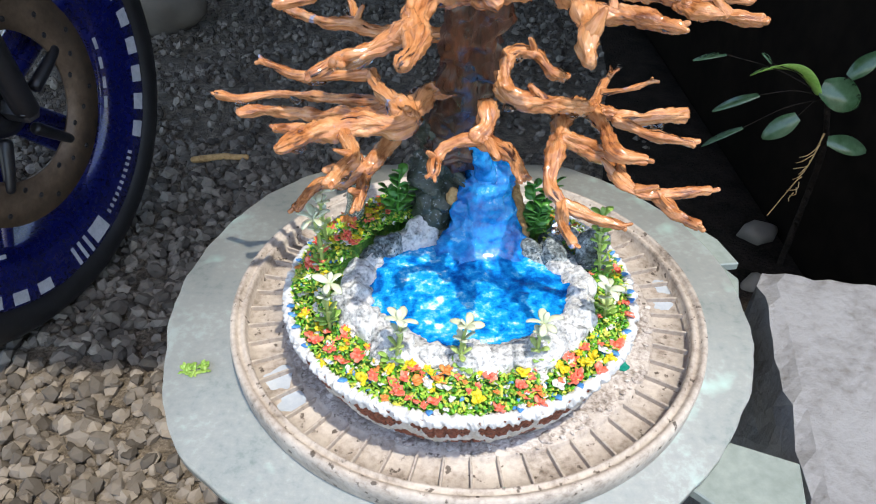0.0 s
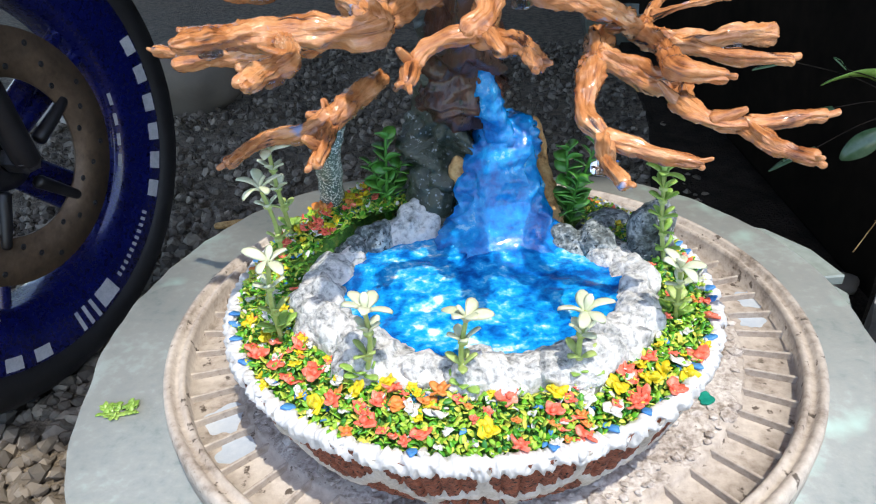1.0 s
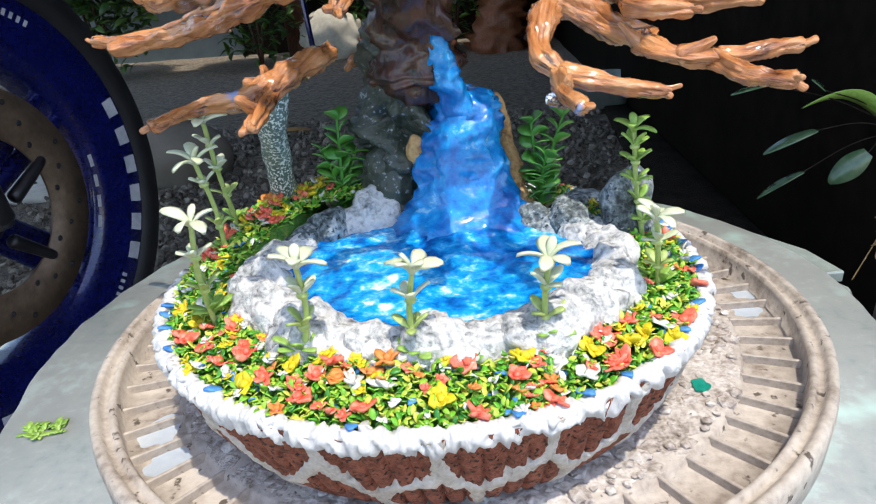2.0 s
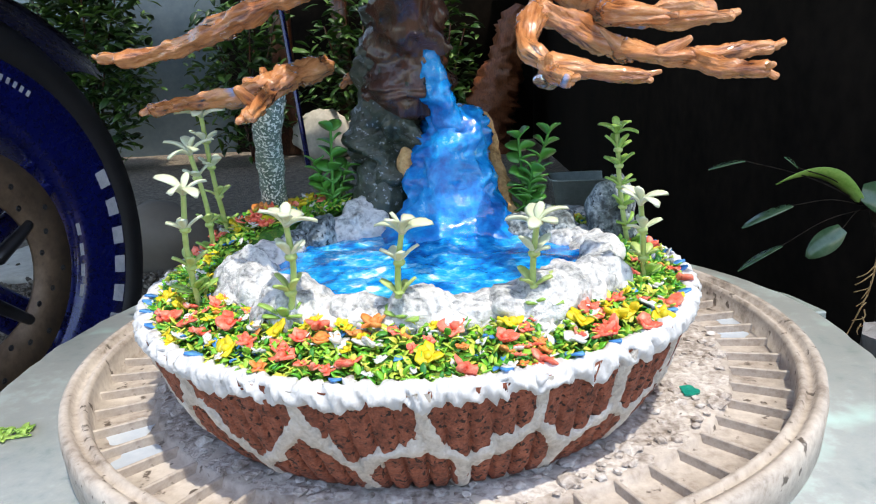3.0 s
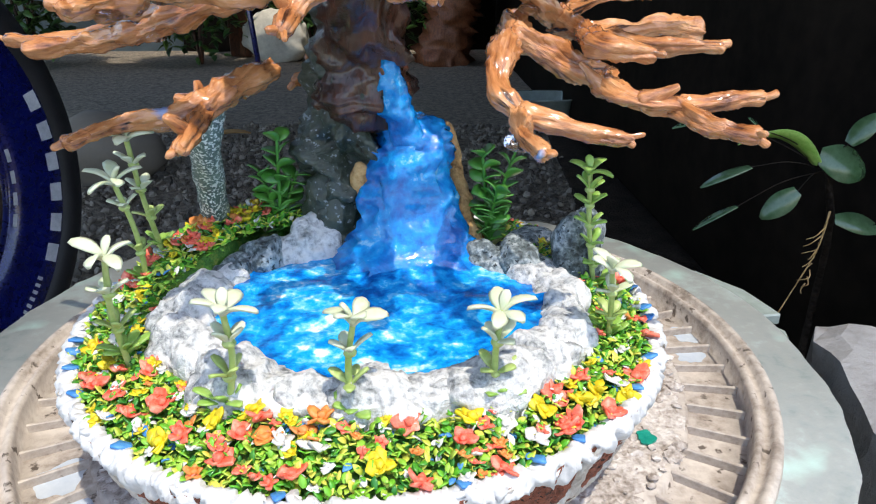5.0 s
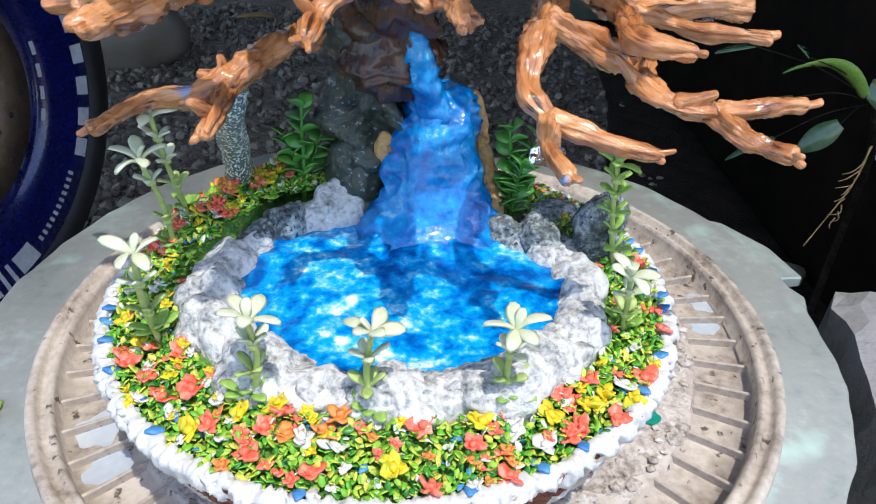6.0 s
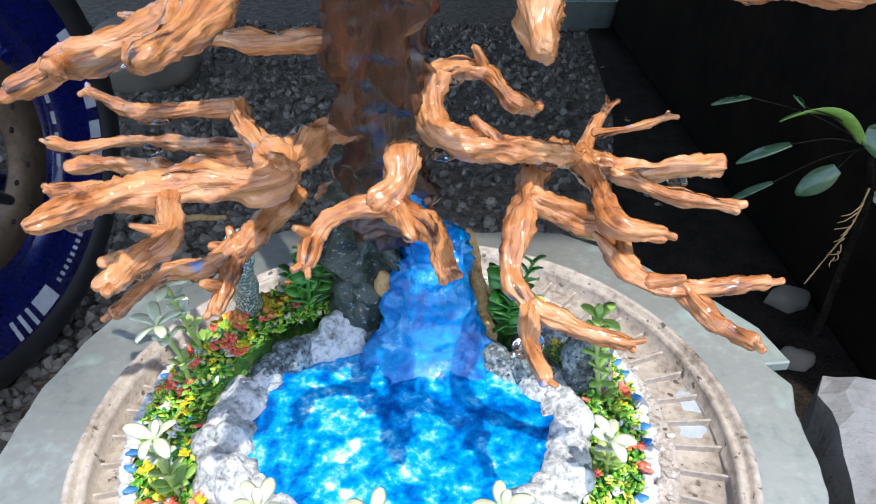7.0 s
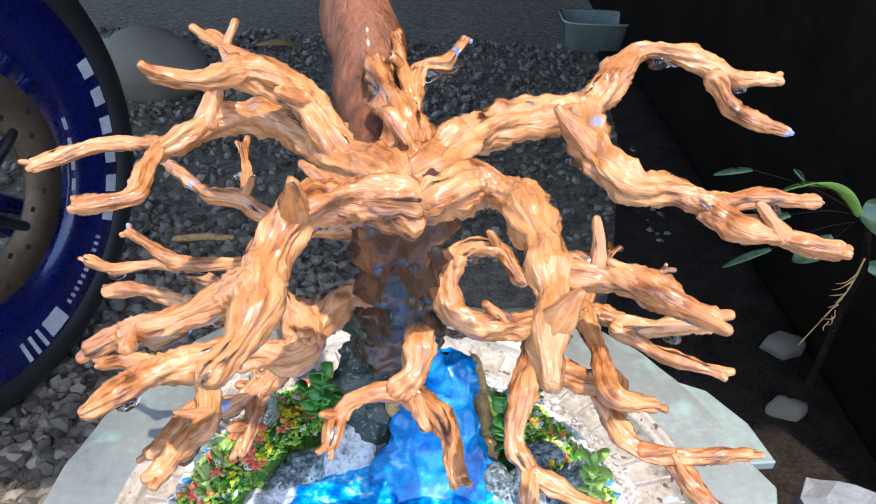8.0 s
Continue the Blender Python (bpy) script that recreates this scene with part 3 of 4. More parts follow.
M_BED = mat("dark_green_bed", [(0.02, 0.10, 0.02), (0.08, 0.24, 0.03), (0.30, 0.34, 0.06)], 200, 0.7, 0.8, 5)
bed_ob = part("planting_bed", (bvs, bfs), M_BED, pot, "dark green planting bed")

# ---- pond and waterfall ----
wv, wf = [], []
for i in range(31):
    for k in range(110):
        t = (i + 0.02) / 30
        a = 2 * math.pi * k / 110
        x, y = -4 + 54 * t * math.cos(a), 0.5 + 47 * t * math.sin(a)
        p = Vector((x, y, 0))
        z = 53.0 + 0.9 * noise.noise(p * 0.11) + 0.7 * noise.noise(p * 0.25) + 0.35 * noise.noise(p * 0.6)
        z += 3.5 * max(0, 1 - math.hypot(x - 7, y - 30) / 24)
        wv.append((x, y, z))
wf = [(i * 110 + k, i * 110 + (k + 1) % 110, (i + 1) * 110 + (k + 1) % 110, (i + 1) * 110 + k) for i in range(30) for k in range(110)]
tagged(part("pond_water", (wv, wf), M_WATER), "glossy blue resin pond with white foam", "pond")

fall = thing("waterfall", "glossy blue resin waterfall over a tan cork edge", "waterfall", (0, 0, 0))
FALL = [(6, 27, 45, 30, 14), (6, 29, 52, 25, 12), (6, 35, 60, 18, 9.5), (5, 40, 72, 15, 9), (6, 43, 82, 13, 9), (7, 46, 90, 11.5, 8), (7.5, 48, 95, 10, 7), (7.5, 50, 97.5, 6, 4),
        (7.5, 51, 98, 1, 1)]
rows = catmull([(x, y, z, rx, ry) for x, y, z, rx, ry in FALL], 5)
v2, f2 = [], []
for i, (x, y, z, rx, ry) in enumerate(rows):
    for k in range(40):
        a = 2 * math.pi * k / 40
        q = Vector((math.cos(a) * rx, math.sin(a) * ry, z)) * 0.13
        g = 1 + 0.25 * noise.noise(q) + 0.30 * noise.noise(q * 2.6) + 0.24 * abs(noise.noise(q * 5)) + 0.1 * noise.noise(q * 9)
        v2.append((x + rx * g * math.cos(a), y + ry * g * math.sin(a), z + 0.8 * noise.noise(q * 3)))
for i in range(len(rows) - 1):
    for k in range(40):
        f2.append((i * 40 + k, i * 40 + (k + 1) % 40, (i + 1) * 40 + (k + 1) % 40, (i + 1) * 40 + k))
part("water", (v2, f2), M_FALL, fall)
part("upper_water", tube([(6, 45, 88), (3, 43, 98), (0, 41, 106), (-1, 41, 113), (-1, 44, 119), (-2, 49, 122)], 8.0, 3.4, 24, 8, 0.45, 12), M_FALL, fall)
part("cork_edge", tube([(27, 38, 46), (25, 44, 60), (22, 51, 76), (20, 53, 86), (18, 54, 93)], 4.8, 2.4, 14, 8, 0.4, 3), M_CORK, fall, "rough tan cork strip")
part("foam", blob((27, 34, 52), (5, 4, 4), 0.35, 0.3, 8, 3), M_FROST, fall, "white foam lump")

column = thing("rock_column", "dark mossy rock column under the tree trunk", "rock", (0, 0, 0))
part("rock", tube([(-18, 62, 42), (-18, 61, 58), (-17, 58, 75), (-16, 56, 92), (-14, 54, 112), (-12, 49, 126)], 21, 13.5, 44, 12, 0.5, 5), M_MOSS, column)
part("ledge", blob((-21, 46, 60), (11, 8, 20), 0.35, 0.1, 7, 4), M_MOSS, column)
part("pebble_face", blob((-11, 42, 78), (3.5, 2.6, 6), 0.2, 0.2, 4, 3), M_CORK, column, "pale ochre painted lump")
pil = thing("stone_pillar", "speckled grey-green resin pillar beside the pond", "pillar", (0, 0, 0))
part("shaft", tube([(-64, 52, 50), (-63, 46, 66), (-60, 38, 82), (-57, 28, 96), (-52, 24, 108)], 5.5, 5, 16, 8, 0.3, 9), M_PILLAR, pil)

ROCKS = [((-52, 24), (11, 8, 9), M_ROCKD, 51), ((-42, 33), (10, 8, 10), M_ROCKD, 52), ((-30, 37), (12, 8, 12), M_ROCKW, 52), ((31, 29), (12, 7, 8), M_ROCKD, 52), ((43, 24), (11, 8, 8), M_ROCKD, 52)]
for deg, lx, ly, hz, out in ((168, 11, 8, 9, 0), (188, 15, 10, 11, 1), (207, 14, 9, 11.5, 1), (222, 10, 8, 8, -1), (238, 17, 9.5, 11, 1), (255, 13, 8, 8, 0), (270, 17, 8.5, 9, 1), (287, 14, 8, 8.5, 0),
                             (302, 15, 9.5, 11, 2), (319, 13, 9, 10.5, 1), (335, 13, 8.5, 10, 0), (352, 13, 8, 10, -1), (12, 13, 9, 10, 0), (27, 9, 8, 8, 0)):
    a = radians(deg)
    ROCKS.append(((-4 + (55 + out) * math.cos(a), -1 + (44.5 + out) * math.sin(a)), (lx, ly, hz), M_ROCKW, 48.5))
for i, ((x, y), s, m_, z) in enumerate(ROCKS):
    r = thing("pond_rock", "white painted lumpy rock edging the pond" if m_ is M_ROCKW else "dark grey lumpy rock edging the pond", "rock", (x, y, z), "pond rocks")
    part("stone", blob((0, 0, 0), s, 0.42, 0.085, i + 1, 5, math.atan2((y + 1) / 44.5 ** 2, (x + 4) / 55 ** 2) + math.pi / 2, crag=0.13), m_, r)
bank = []
for i in range(61):
    a = radians(150 + 4.2 * i)
    bank.append((-4 + 53.5 * math.cos(a), -1 + 43.5 * math.sin(a), 52.0 + 2.6 * noise.noise(Vector((i * 0.45, 3, 0))) + 1.2 * noise.noise(Vector((i * 1.1, 8, 0)))))
o = thing("pond_bank", "continuous white paste bank round the pond", "bank", (0, 0, 0))
part("paste", tube(bank, 4.2, 4.2, 18, 4, 0.6, 17), M_ROCKW, o)
r = thing("boulder", "dark speckled boulder with a white face", "rock", (60, 22, 44))
part("stone", blob((0, 0, 12), (9, 8, 18), 0.4, 0.09, 31, 4, 0.4), M_ROCKD, r)
r = thing("boulder", "dark grey boulder among the ferns", "rock", (47, 40, 46))
part("stone", blob((0, 0, 5), (11, 8, 9), 0.4, 0.1, 33, 4, 0.2), M_ROCKD, r)

# ---- planted flowers ----
def on_bed(x, y):
    if math.hypot(x - CX, y - CY) > RIM - 3.5:
        return False
    if math.hypot((x + 4) / 66, (y + 2) / 53) < 0.97 and y < 50:
        return False
    return not (-30 < x < 38 and y > 34)


def flower_mesh(material, name, seed):
    """A small five-petalled modelled flower."""
    q = random.Random(seed)
    parts = []
    for k in range(5):
        sh = leaf_shape(3.0, 2.6, -0.15, 0.2, 3, 0.5)
        parts.append(place(sh, aim((0, 0, 0.4), k * 1.257 + q.uniform(-0.25, 0.25), 0.3 + q.uniform(-0.4, 0.4), q.uniform(-0.5, 0.5), q.uniform(0.7, 1.15))))
    b = bv * np.array([1.1, 1.1, 0.9]) + (0, 0, 1.0)
    parts.append((b, bf))
    v, f = join(parts)
    v = np.array([Vector(p) + 0.55 * noise.noise_vector(Vector(p) * 0.55 + Vector((seed * 3, 0, 0))) for p in v])
    me = bpy.data.meshes.new(name)
    me.from_pydata((v * MM).tolist(), [], f)
    me.materials.append(material)
    me.shade_smooth()
    return me


FLOWERS = {"red": (M_RED, "coral red modelled flower in the bed", [(5, -55), (17, -59), (41, -54), (40, -43), (48, -37), (53, -47), (64, -32), (7, -70), (25, -65), (-35, -62),
                   (-46, -54), (-53, -44), (-60, -32), (-73, -33), (-66, -38), (-60, -46), (-28, -53), (-19, -67), (73, -12), (74, 20), (-62, 42), (-74, 38), (-82, 32),
                   (-84, 18), (-89, -9), (-32, -56), (44, -51), (56, -44), (-76, -30)], 76),
           "yellow": (M_YEL, "yellow modelled flower in the bed", [(19, -53), (51, -41), (36, -49), (-30, -50), (-81, -15), (-72, -26), (-50, -55), (-60, 46), (-1, -65), (59, -40),
                      (-38, -52), (45, -45), (-70, 42), (-56, 48)], 56),
           "orange": (M_ORG, "orange modelled flower in the bed", [(-18, -57), (-14, -54), (-26, -58), (-66, 40), (50, -50)], 26),
           "white": (M_WHT, "white modelled blossom in the bed", [(27, -54), (-23, -59), (-15, -61), (57, -36), (-44, -48), (34, -57), (-66, -45)], 66)}
frng = random.Random(21)
for key, (m_, label, spots, extra) in FLOWERS.items():
    meshes = [flower_mesh(m_, key + "_flower", 10 + i) for i in range(3)]
    spots = [(x, y, 1.15) for x, y in spots]
    for _ in range({"red": 14, "yellow": 18, "orange": 8, "white": 4}[key]):
        spots.append((frng.uniform(-84, -46), frng.uniform(22, 58), frng.uniform(0.6, 1.0)))
    spots = [p for p in spots if on_bed(p[0], p[1])]
    while extra:
        a, r = frng.uniform(0, 6.283), RIM * math.sqrt(frng.uniform(0.3, 0.95))
        x, y = CX + r * math.cos(a), CY + r * math.sin(a)
        if on_bed(x, y):
            spots.append((x, y, frng.uniform(0.5, 0.75)))
            extra -= 1
    for i, (x, y, s) in enumerate(spots):
        o = new(key + "_flower", meshes[i % 3])
        o.location = Vector((x, y, bed_z(x, y) + 1.6)) * MM
        o.rotation_euler = (frng.uniform(-0.5, 0.5), frng.uniform(-0.5, 0.5), frng.uniform(0, 6.28))
        o.scale = (s * frng.uniform(1.0, 1.25), s * frng.uniform(0.9, 1.25), s * frng.uniform(0.8, 1.3))
        tagged(o, label, "flower", key + " flowers in the bed")

leaf = leaf_shape(2.6, 1.6, 0.2, 0.25, 3, 0.3)
dabs = []
cover, blue, single = [], [], 0
leaf_mesh = bpy.data.meshes.new("leaf")
leaf_mesh.from_pydata((leaf[0] * MM).tolist(), [], leaf[1])
leaf_mesh.materials.append(M_GREENS)
leaf_mesh.shade_smooth()
tries = 0
while len(cover) < 6800 and tries < 60000:
    tries += 1
    a, r = frng.uniform(0, 6.283), RIM * math.sqrt(frng.uniform(0.2, 1.0))
    x, y = CX + r * math.cos(a), CY + r * math.sin(a)
    if not on_bed(x, y):
        continue
    m_ = aim((x, y, bed_z(x, y) + frng.uniform(-0.9, 1.7)), frng.uniform(0, 6.28), frng.uniform(-0.2, 1.1), frng.uniform(-0.6, 0.6), frng.uniform(0.55, 1.1))
    if y < -52 and abs(x) < 44 and single < 290:
        o = new("leaf", leaf_mesh)
        o.parent = bed_ob
        o.matrix_local = Matrix.Translation(Vector((-CX, -CY, 0)) * MM) @ Matrix.Translation(m_.translation * (MM - 1)) @ m_
        single += 1
        continue
    pick = frng.random()
    (blue if pick < 0.025 else dabs if pick < 0.075 else cover).append(place(leaf, m_))
tagged(part("ground_cover", join(cover), M_GREEN), "small bright green modelled leaves covering the bed", "ground cover", kind="stuff")
tagged(part("white_chips", join(dabs), M_WHT), "small white chips scattered among the leaves", "chips", kind="stuff")
tagged(part("blue_chips", join(blue), M_BLU), "small blue chips scattered among the leaves", "chips", kind="stuff")


def spoon(length, width, bend, thick=0.9, rows=7):
    """A thick spoon-shaped leaf along +x: a narrow stalk, then a rounded blade that arches over."""
    rim = []
    for i in range(rows + 1):
        t = i / rows
        blade = max(0.0, (t - 0.22) / 0.78)
        w = width * 0.5 * (0.24 + 0.76 * math.sin(math.pi * (0.10 + 0.72 * blade)) if t < 1 else 0.36)
        x, z = length * t, bend * length * (1.1 * t - 1.5 * t * t)
        rim.append([(x, -w, z), (x, -0.55 * w, z + 0.28 * thick), (x, 0.55 * w, z + 0.28 * thick), (x, w, z), (x, 0.5 * w, z - 0.6 * thick), (x, -0.5 * w, z - 0.6 * thick)])
    v = [p for row in rim for p in row]
    f = [(i * 6 + k, i * 6 + 6 + k, i * 6 + 6 + (k + 1) % 6, i * 6 + (k + 1) % 6) for i in range(rows) for k in range(6)]
    f += [tuple(range(6)), tuple(rows * 6 + k for k in range(5, -1, -1))]
    return np.array(v), f


def sprig(at, top, seed, flower=M_PETAL, whorls=(0.08, 0.34, 0.68), petal=8.4, label="pale plastic sprig with cream white spoon-shaped leaves"):
    """An upright plastic sprig: stem, whorls of small leaves with a collar, long leaves arching from its tip."""
    q = random.Random(seed)
    s = thing("plastic_sprig", label, "plastic plant", (at[0], at[1], at[2]), "plastic sprigs")
    d = Vector(top) - Vector(at)
    mid = d * 0.5 + Vector((q.uniform(-2.0, 2.0), q.uniform(-1.5, 1.5), 0))
    part("stem", tube([(0, 0, -5), tuple(mid), tuple(d)], 0.9, 0.75, 10, 8, 0.1, seed), M_STEM, s)
    for w in whorls:
        p = d * w + (mid - d * 0.5) * (1 - abs(2 * w - 1))
        n = 7 if w < 0.2 else 4
        a0 = q.uniform(0, 6)
        if w > 0.2:
            part("collar", blob(tuple(p), (1.6, 1.6, 1.1), 0.1, 0.3, seed, 2), M_STEM, s)
        for k in range(n):
            sh = spoon(q.uniform(5.5, 8.0) if w < 0.2 else q.uniform(5.0, 6.6), 3.3 if w < 0.2 else 3.0, 0.2)
            lm = M_LIME if w < 0.2 else (M_STEM if w < 0.6 and flower is M_PETAL else flower)
            part("leaf", place(sh, aim(p, a0 + k * 6.283 / n + q.uniform(-0.3, 0.3), q.uniform(0.45, 1.0), q.uniform(-0.3, 0.3))), lm, s)
    a0 = q.uniform(0, 6)
    n = 5 if petal > 8.2 else 4
    for k in range(n):
        sh = spoon(petal * q.uniform(0.78, 1.0), petal * 0.46, q.uniform(0.35, 0.6), 1.1)
        part("petal", place(sh, aim(d - Vector((0, 0, 0.6)), a0 + k * 6.283 / n + q.uniform(-0.35, 0.35), q.uniform(0.1, 0.85), q.uniform(-0.5, 0.5))), flower, s)
    sh = spoon(petal * 0.6, petal * 0.34, 0.2, 1.0)
    part("petal", place(sh, aim(d, a0 + 0.6, 1.2)), flower, s)
    return s


sprig((-7, -51, 50), (-6.5, -50, 75), 1)
sprig((-38, -47, 50), (-34, -50, 78), 2)
sprig((26, -46, 50), (26, -47, 75), 3)
sprig((-68, -24, 50), (-64, -34, 84), 4)
sprig((62, -12, 46), (57, -24, 74), 5)
sprig((-78, 18, 50), (-76, 4, 90), 6, whorls=(0.08, 0.36, 0.78), petal=8.6)
sprig((-76, 32, 56), (-73, 10, 101), 7, whorls=(0.08, 0.36, 0.6, 0.8), petal=8)
sprig((66, 16, 46), (58, 9, 90), 8, M_LIME, (0.1, 0.26, 0.42, 0.58, 0.74, 0.86), 8.0, "lime green plastic sprig beside the boulder")


def fern(at, seed, fronds, label):
    q = random.Random(seed)
    s = thing("plastic_fern", label, "plastic plant", at, "plastic ferns")
    for dx, dy, h in fronds:
        line = [(0, 0, -4), (dx * 0.4, dy * 0.4, h * 0.5), (dx, dy, h)]
        st = part("frond", tube(line, 0.9, 0.5, 6, 6), M_FERN, s)
        pts = catmull(line, 8)
        for i in range(3, len(pts), 2):
            for k in (-1, 1):
                sh = leaf_shape(7.0 * (1.15 - 0.4 * i / len(pts)), 5.6, 0.3, 0.2, 4, 0.5)
                part("leaflet", place(sh, aim(Vector(pts[i]), math.pi / 2 * (1 - k) + q.uniform(-0.9, 0.9), q.uniform(0.2, 0.8), q.uniform(-0.8, 0.8))), M_FERN, st)
    return s


fern((33, 46, 52), 1, [(-3, -4, 36), (9, -3, 37), (2, -8, 24)], "dark green plastic fern behind the waterfall")
fern((-41, 50, 54), 2, [(3, -7, 40), (-5, -2, 26), (7, 2, 24)], "dark green plastic fern behind the rocks")

# ---- tree ----
tree = thing("sculpted_tree", "varnished brown sculpted driftwood tree with forked branches", "tree", (0, 0, 0))
part("trunk", tube([(-9, 52, 104), (-9, 50, 112), (-9, 46, 122), (-8, 32, 146), (-6, 14, 172), (-4, 2, 194)], 17, 12, 34, 12, 0.45, 2), M_TRUNK, tree, "dark red-brown trunk")
part("upper_trunk", tube([(-6, 16, 186), (-17, 48, 203), (-25, 68, 228), (-32, 84, 275), (-34, 90, 330)], 13, 8, 22, 8, 0.16, 6), M_GRAIN, tree, "dark straight-grained stem")
BOUGHS = [
    ('limb', 8.5, 5, [(0, -17, 200), (-14, -18, 201), (-23, -26, 201), (-27, -38, 196), (-26, -52, 194), (-30, -61, 192)]),
    ('limb', 6, 3.2, [(-27, -40, 196), (-34, -41, 191), (-44, -45, 188), (-52, -44, 185), (-59, -46, 182)]),
    ('limb', 8.5, 5, [(2, -16, 200), (13, -10, 202), (20, -14, 202), (25, -30, 201), (26, -43, 198), (25, -52, 196), (25, -59, 193)]),
    ('limb', 6, 4, [(26, -37, 200), (35, -39, 200), (43, -44, 200), (51, -51, 200)]),
    ('limb', 9, 6, [(-2, -2, 200), (10, 18, 200), (24, 30, 201), (40, 31, 202), (41, 15, 200), (48, 6, 195), (61, 10, 192), (72, 7, 190)]),
    ('limb', 4.5, 3, [(72, 9, 190), (86, 13, 189), (100, 15, 188)]),
    ('limb', 6, 4, [(70, 6, 190), (76, -1, 189), (84, -5, 189), (95, -8, 188)]),
    ('limb', 6.5, 4, [(41, 33, 202), (47, 40, 206), (56, 50, 212), (65, 51, 214), (77, 49, 211), (87, 53, 207), (98, 52, 207)]),
    ('limb', 4.5, 3, [(77, 43, 210), (84, 42, 202), (89, 38, 200), (99, 39, 197)]),
    ('limb', 9, 5, [(-6, -8, 200), (-18, 3, 200), (-31, 16, 201), (-47, 24, 201), (-56, 20, 200), (-65, 10, 197)]),
    ('limb', 4, 2.6, [(-64, 12, 197), (-72, 12, 197), (-83, 12, 196), (-94, 4, 194)]),
    ('limb', 4.5, 3.5, [(-65, 10, 197), (-65, 0, 196), (-65, -8, 194), (-75, -12, 193)]),
    ('limb', 8, 5, [(-19, 5, 200), (-28, 11, 211), (-36, 9, 217), (-43, 8, 219)]),
    ('limb', 4, 3, [(-42, 9, 219), (-47, 16, 221), (-53, 21, 222)]),
    ('limb', 4, 3, [(-41, 7, 219), (-46, -7, 221), (-53, -10, 223)]),
    ('limb', 10, 7, [(-1, 4, 200), (-7, 18, 206), (-14, 37, 211)]),
    ('twig', 4, 2.5, [(-3, 21, 205), (-7, 35, 212), (-11, 53, 215)]),
    ('twig', 5, 2.5, [(-5, 25, 205), (-2, 35, 212), (4, 37, 213), (9, 55, 214)]),
    ('twig', 5, 3, [(-15, 17, 171), (-40, 22, 170), (-55, 35, 169), (-68, 40, 168), (-90, 64, 166)]),
    ('twig', 3.2, 2.6, [(-55, 35, 169), (-57, 46, 173), (-61, 58, 176)]),
    ('limb', 8, 5, [(-9, 22, 149), (-23, 23, 145), (-31, 8, 142), (-35, -1, 141), (-50, -1, 141), (-59, -5, 141), (-68, -11, 142), (-73, -20, 144), (-78, -28, 145)]),
    ('limb', 5, 4, [(-58, -5, 141), (-52, -23, 140), (-54, -31, 139), (-58, -40, 138)]),
    ('limb', 7, 5, [(-31, 3, 142), (-43, 20, 145), (-49, 31, 149)]),
    ('limb', 3.5, 2.5, [(-67, -9, 142), (-77, -7, 142), (-83, -11, 144)]),
    ('limb', 6, 3.5, [(-30, 19, 140), (-50, 24, 134), (-68, 32, 128), (-89, 44, 123), (-105, 52, 121), (-116, 51, 120)]),
    ('limb', 4, 3, [(-34, 22, 140), (-63, 37, 134), (-89, 56, 127), (-105, 64, 123), (-118, 63, 121), (-131, 68, 121)]),
    ('limb', 4, 3, [(-50, 31, 149), (-73, 32, 147), (-85, 38, 146), (-101, 49, 147)]),
    ('limb', 6, 4, [(-39, 44, 114), (-47, 24, 111), (-52, 17, 107), (-54, 7, 103), (-55, 0, 100)]),
    ('limb', 5, 3.6, [(-49, 23, 111), (-53, 18, 108), (-62, 12, 106), (-73, 10, 105), (-80, -7, 104)]),
    ('limb', 6, 5, [(0, 2, 149), (0, -9, 145), (-5, -13, 142)]),
    ('limb', 4.5, 3.2, [(-3, -12, 142), (-13, -13, 140), (-20, -16, 135), (-21, -24, 132)]),
    ('limb', 5, 3.6, [(-3, -12, 142), (5, -18, 141), (9, -25, 141), (12, -38, 140)]),
    ('limb', 4, 3, [(1, -16, 142), (4, -22, 139)]),
    ('limb', 7, 5.5, [(7, 20, 161), (7, 15, 154), (11, 8, 149), (25, 11, 146), (42, 27, 137), (56, 44, 127), (68, 40, 125), (83, 38, 127), (97, 43, 125)]),
    ('limb', 5, 4, [(7, 19, 161), (13, 26, 162), (22, 29, 160), (28, 23, 155), (36, 33, 148)]),
    ('limb', 5, 3.2, [(64, 38, 125), (78, 28, 123), (95, 20, 123)]),
    ('limb', 4.5, 2.5, [(54, 47, 127), (60, 59, 131), (67, 71, 135)]),
    ('limb', 3.2, 2.2, [(60, 55, 131), (70, 50, 135), (84, 60, 135)]),
    ('limb', 6, 4, [(53, 41, 128), (56, 22, 127), (58, 6, 125), (70, 5, 123)]),
    ('limb', 6.5, 4.5, [(38, 35, 128), (32, 9, 125), (29, -5, 117), (34, -13, 111)]),
    ('limb', 6.5, 4.5, [(36, 16, 127), (51, 18, 119), (63, 23, 115), (60, 7, 114), (67, -3, 112), (77, -4, 111)]),
    ('limb', 4.2, 3, [(77, -4, 111), (86, -4, 112), (98, -3, 113)]),
    ('limb', 5, 3.4, [(76, -4, 111), (81, -13, 108), (89, -21, 107)]),
    ('limb', 4.2, 3.2, [(34, -13, 111), (32, -24, 109), (35, -35, 107)]),
    ('limb', 4.6, 3.0, [(34, -13, 111), (45, -18, 109), (58, -22, 107)]),
    ('limb', 4.5, 3.5, [(-16, 52, 118), (-26, 54, 112), (-32, 56, 109)]),
]
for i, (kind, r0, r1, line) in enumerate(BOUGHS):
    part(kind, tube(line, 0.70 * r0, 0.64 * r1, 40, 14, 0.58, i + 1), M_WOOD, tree)

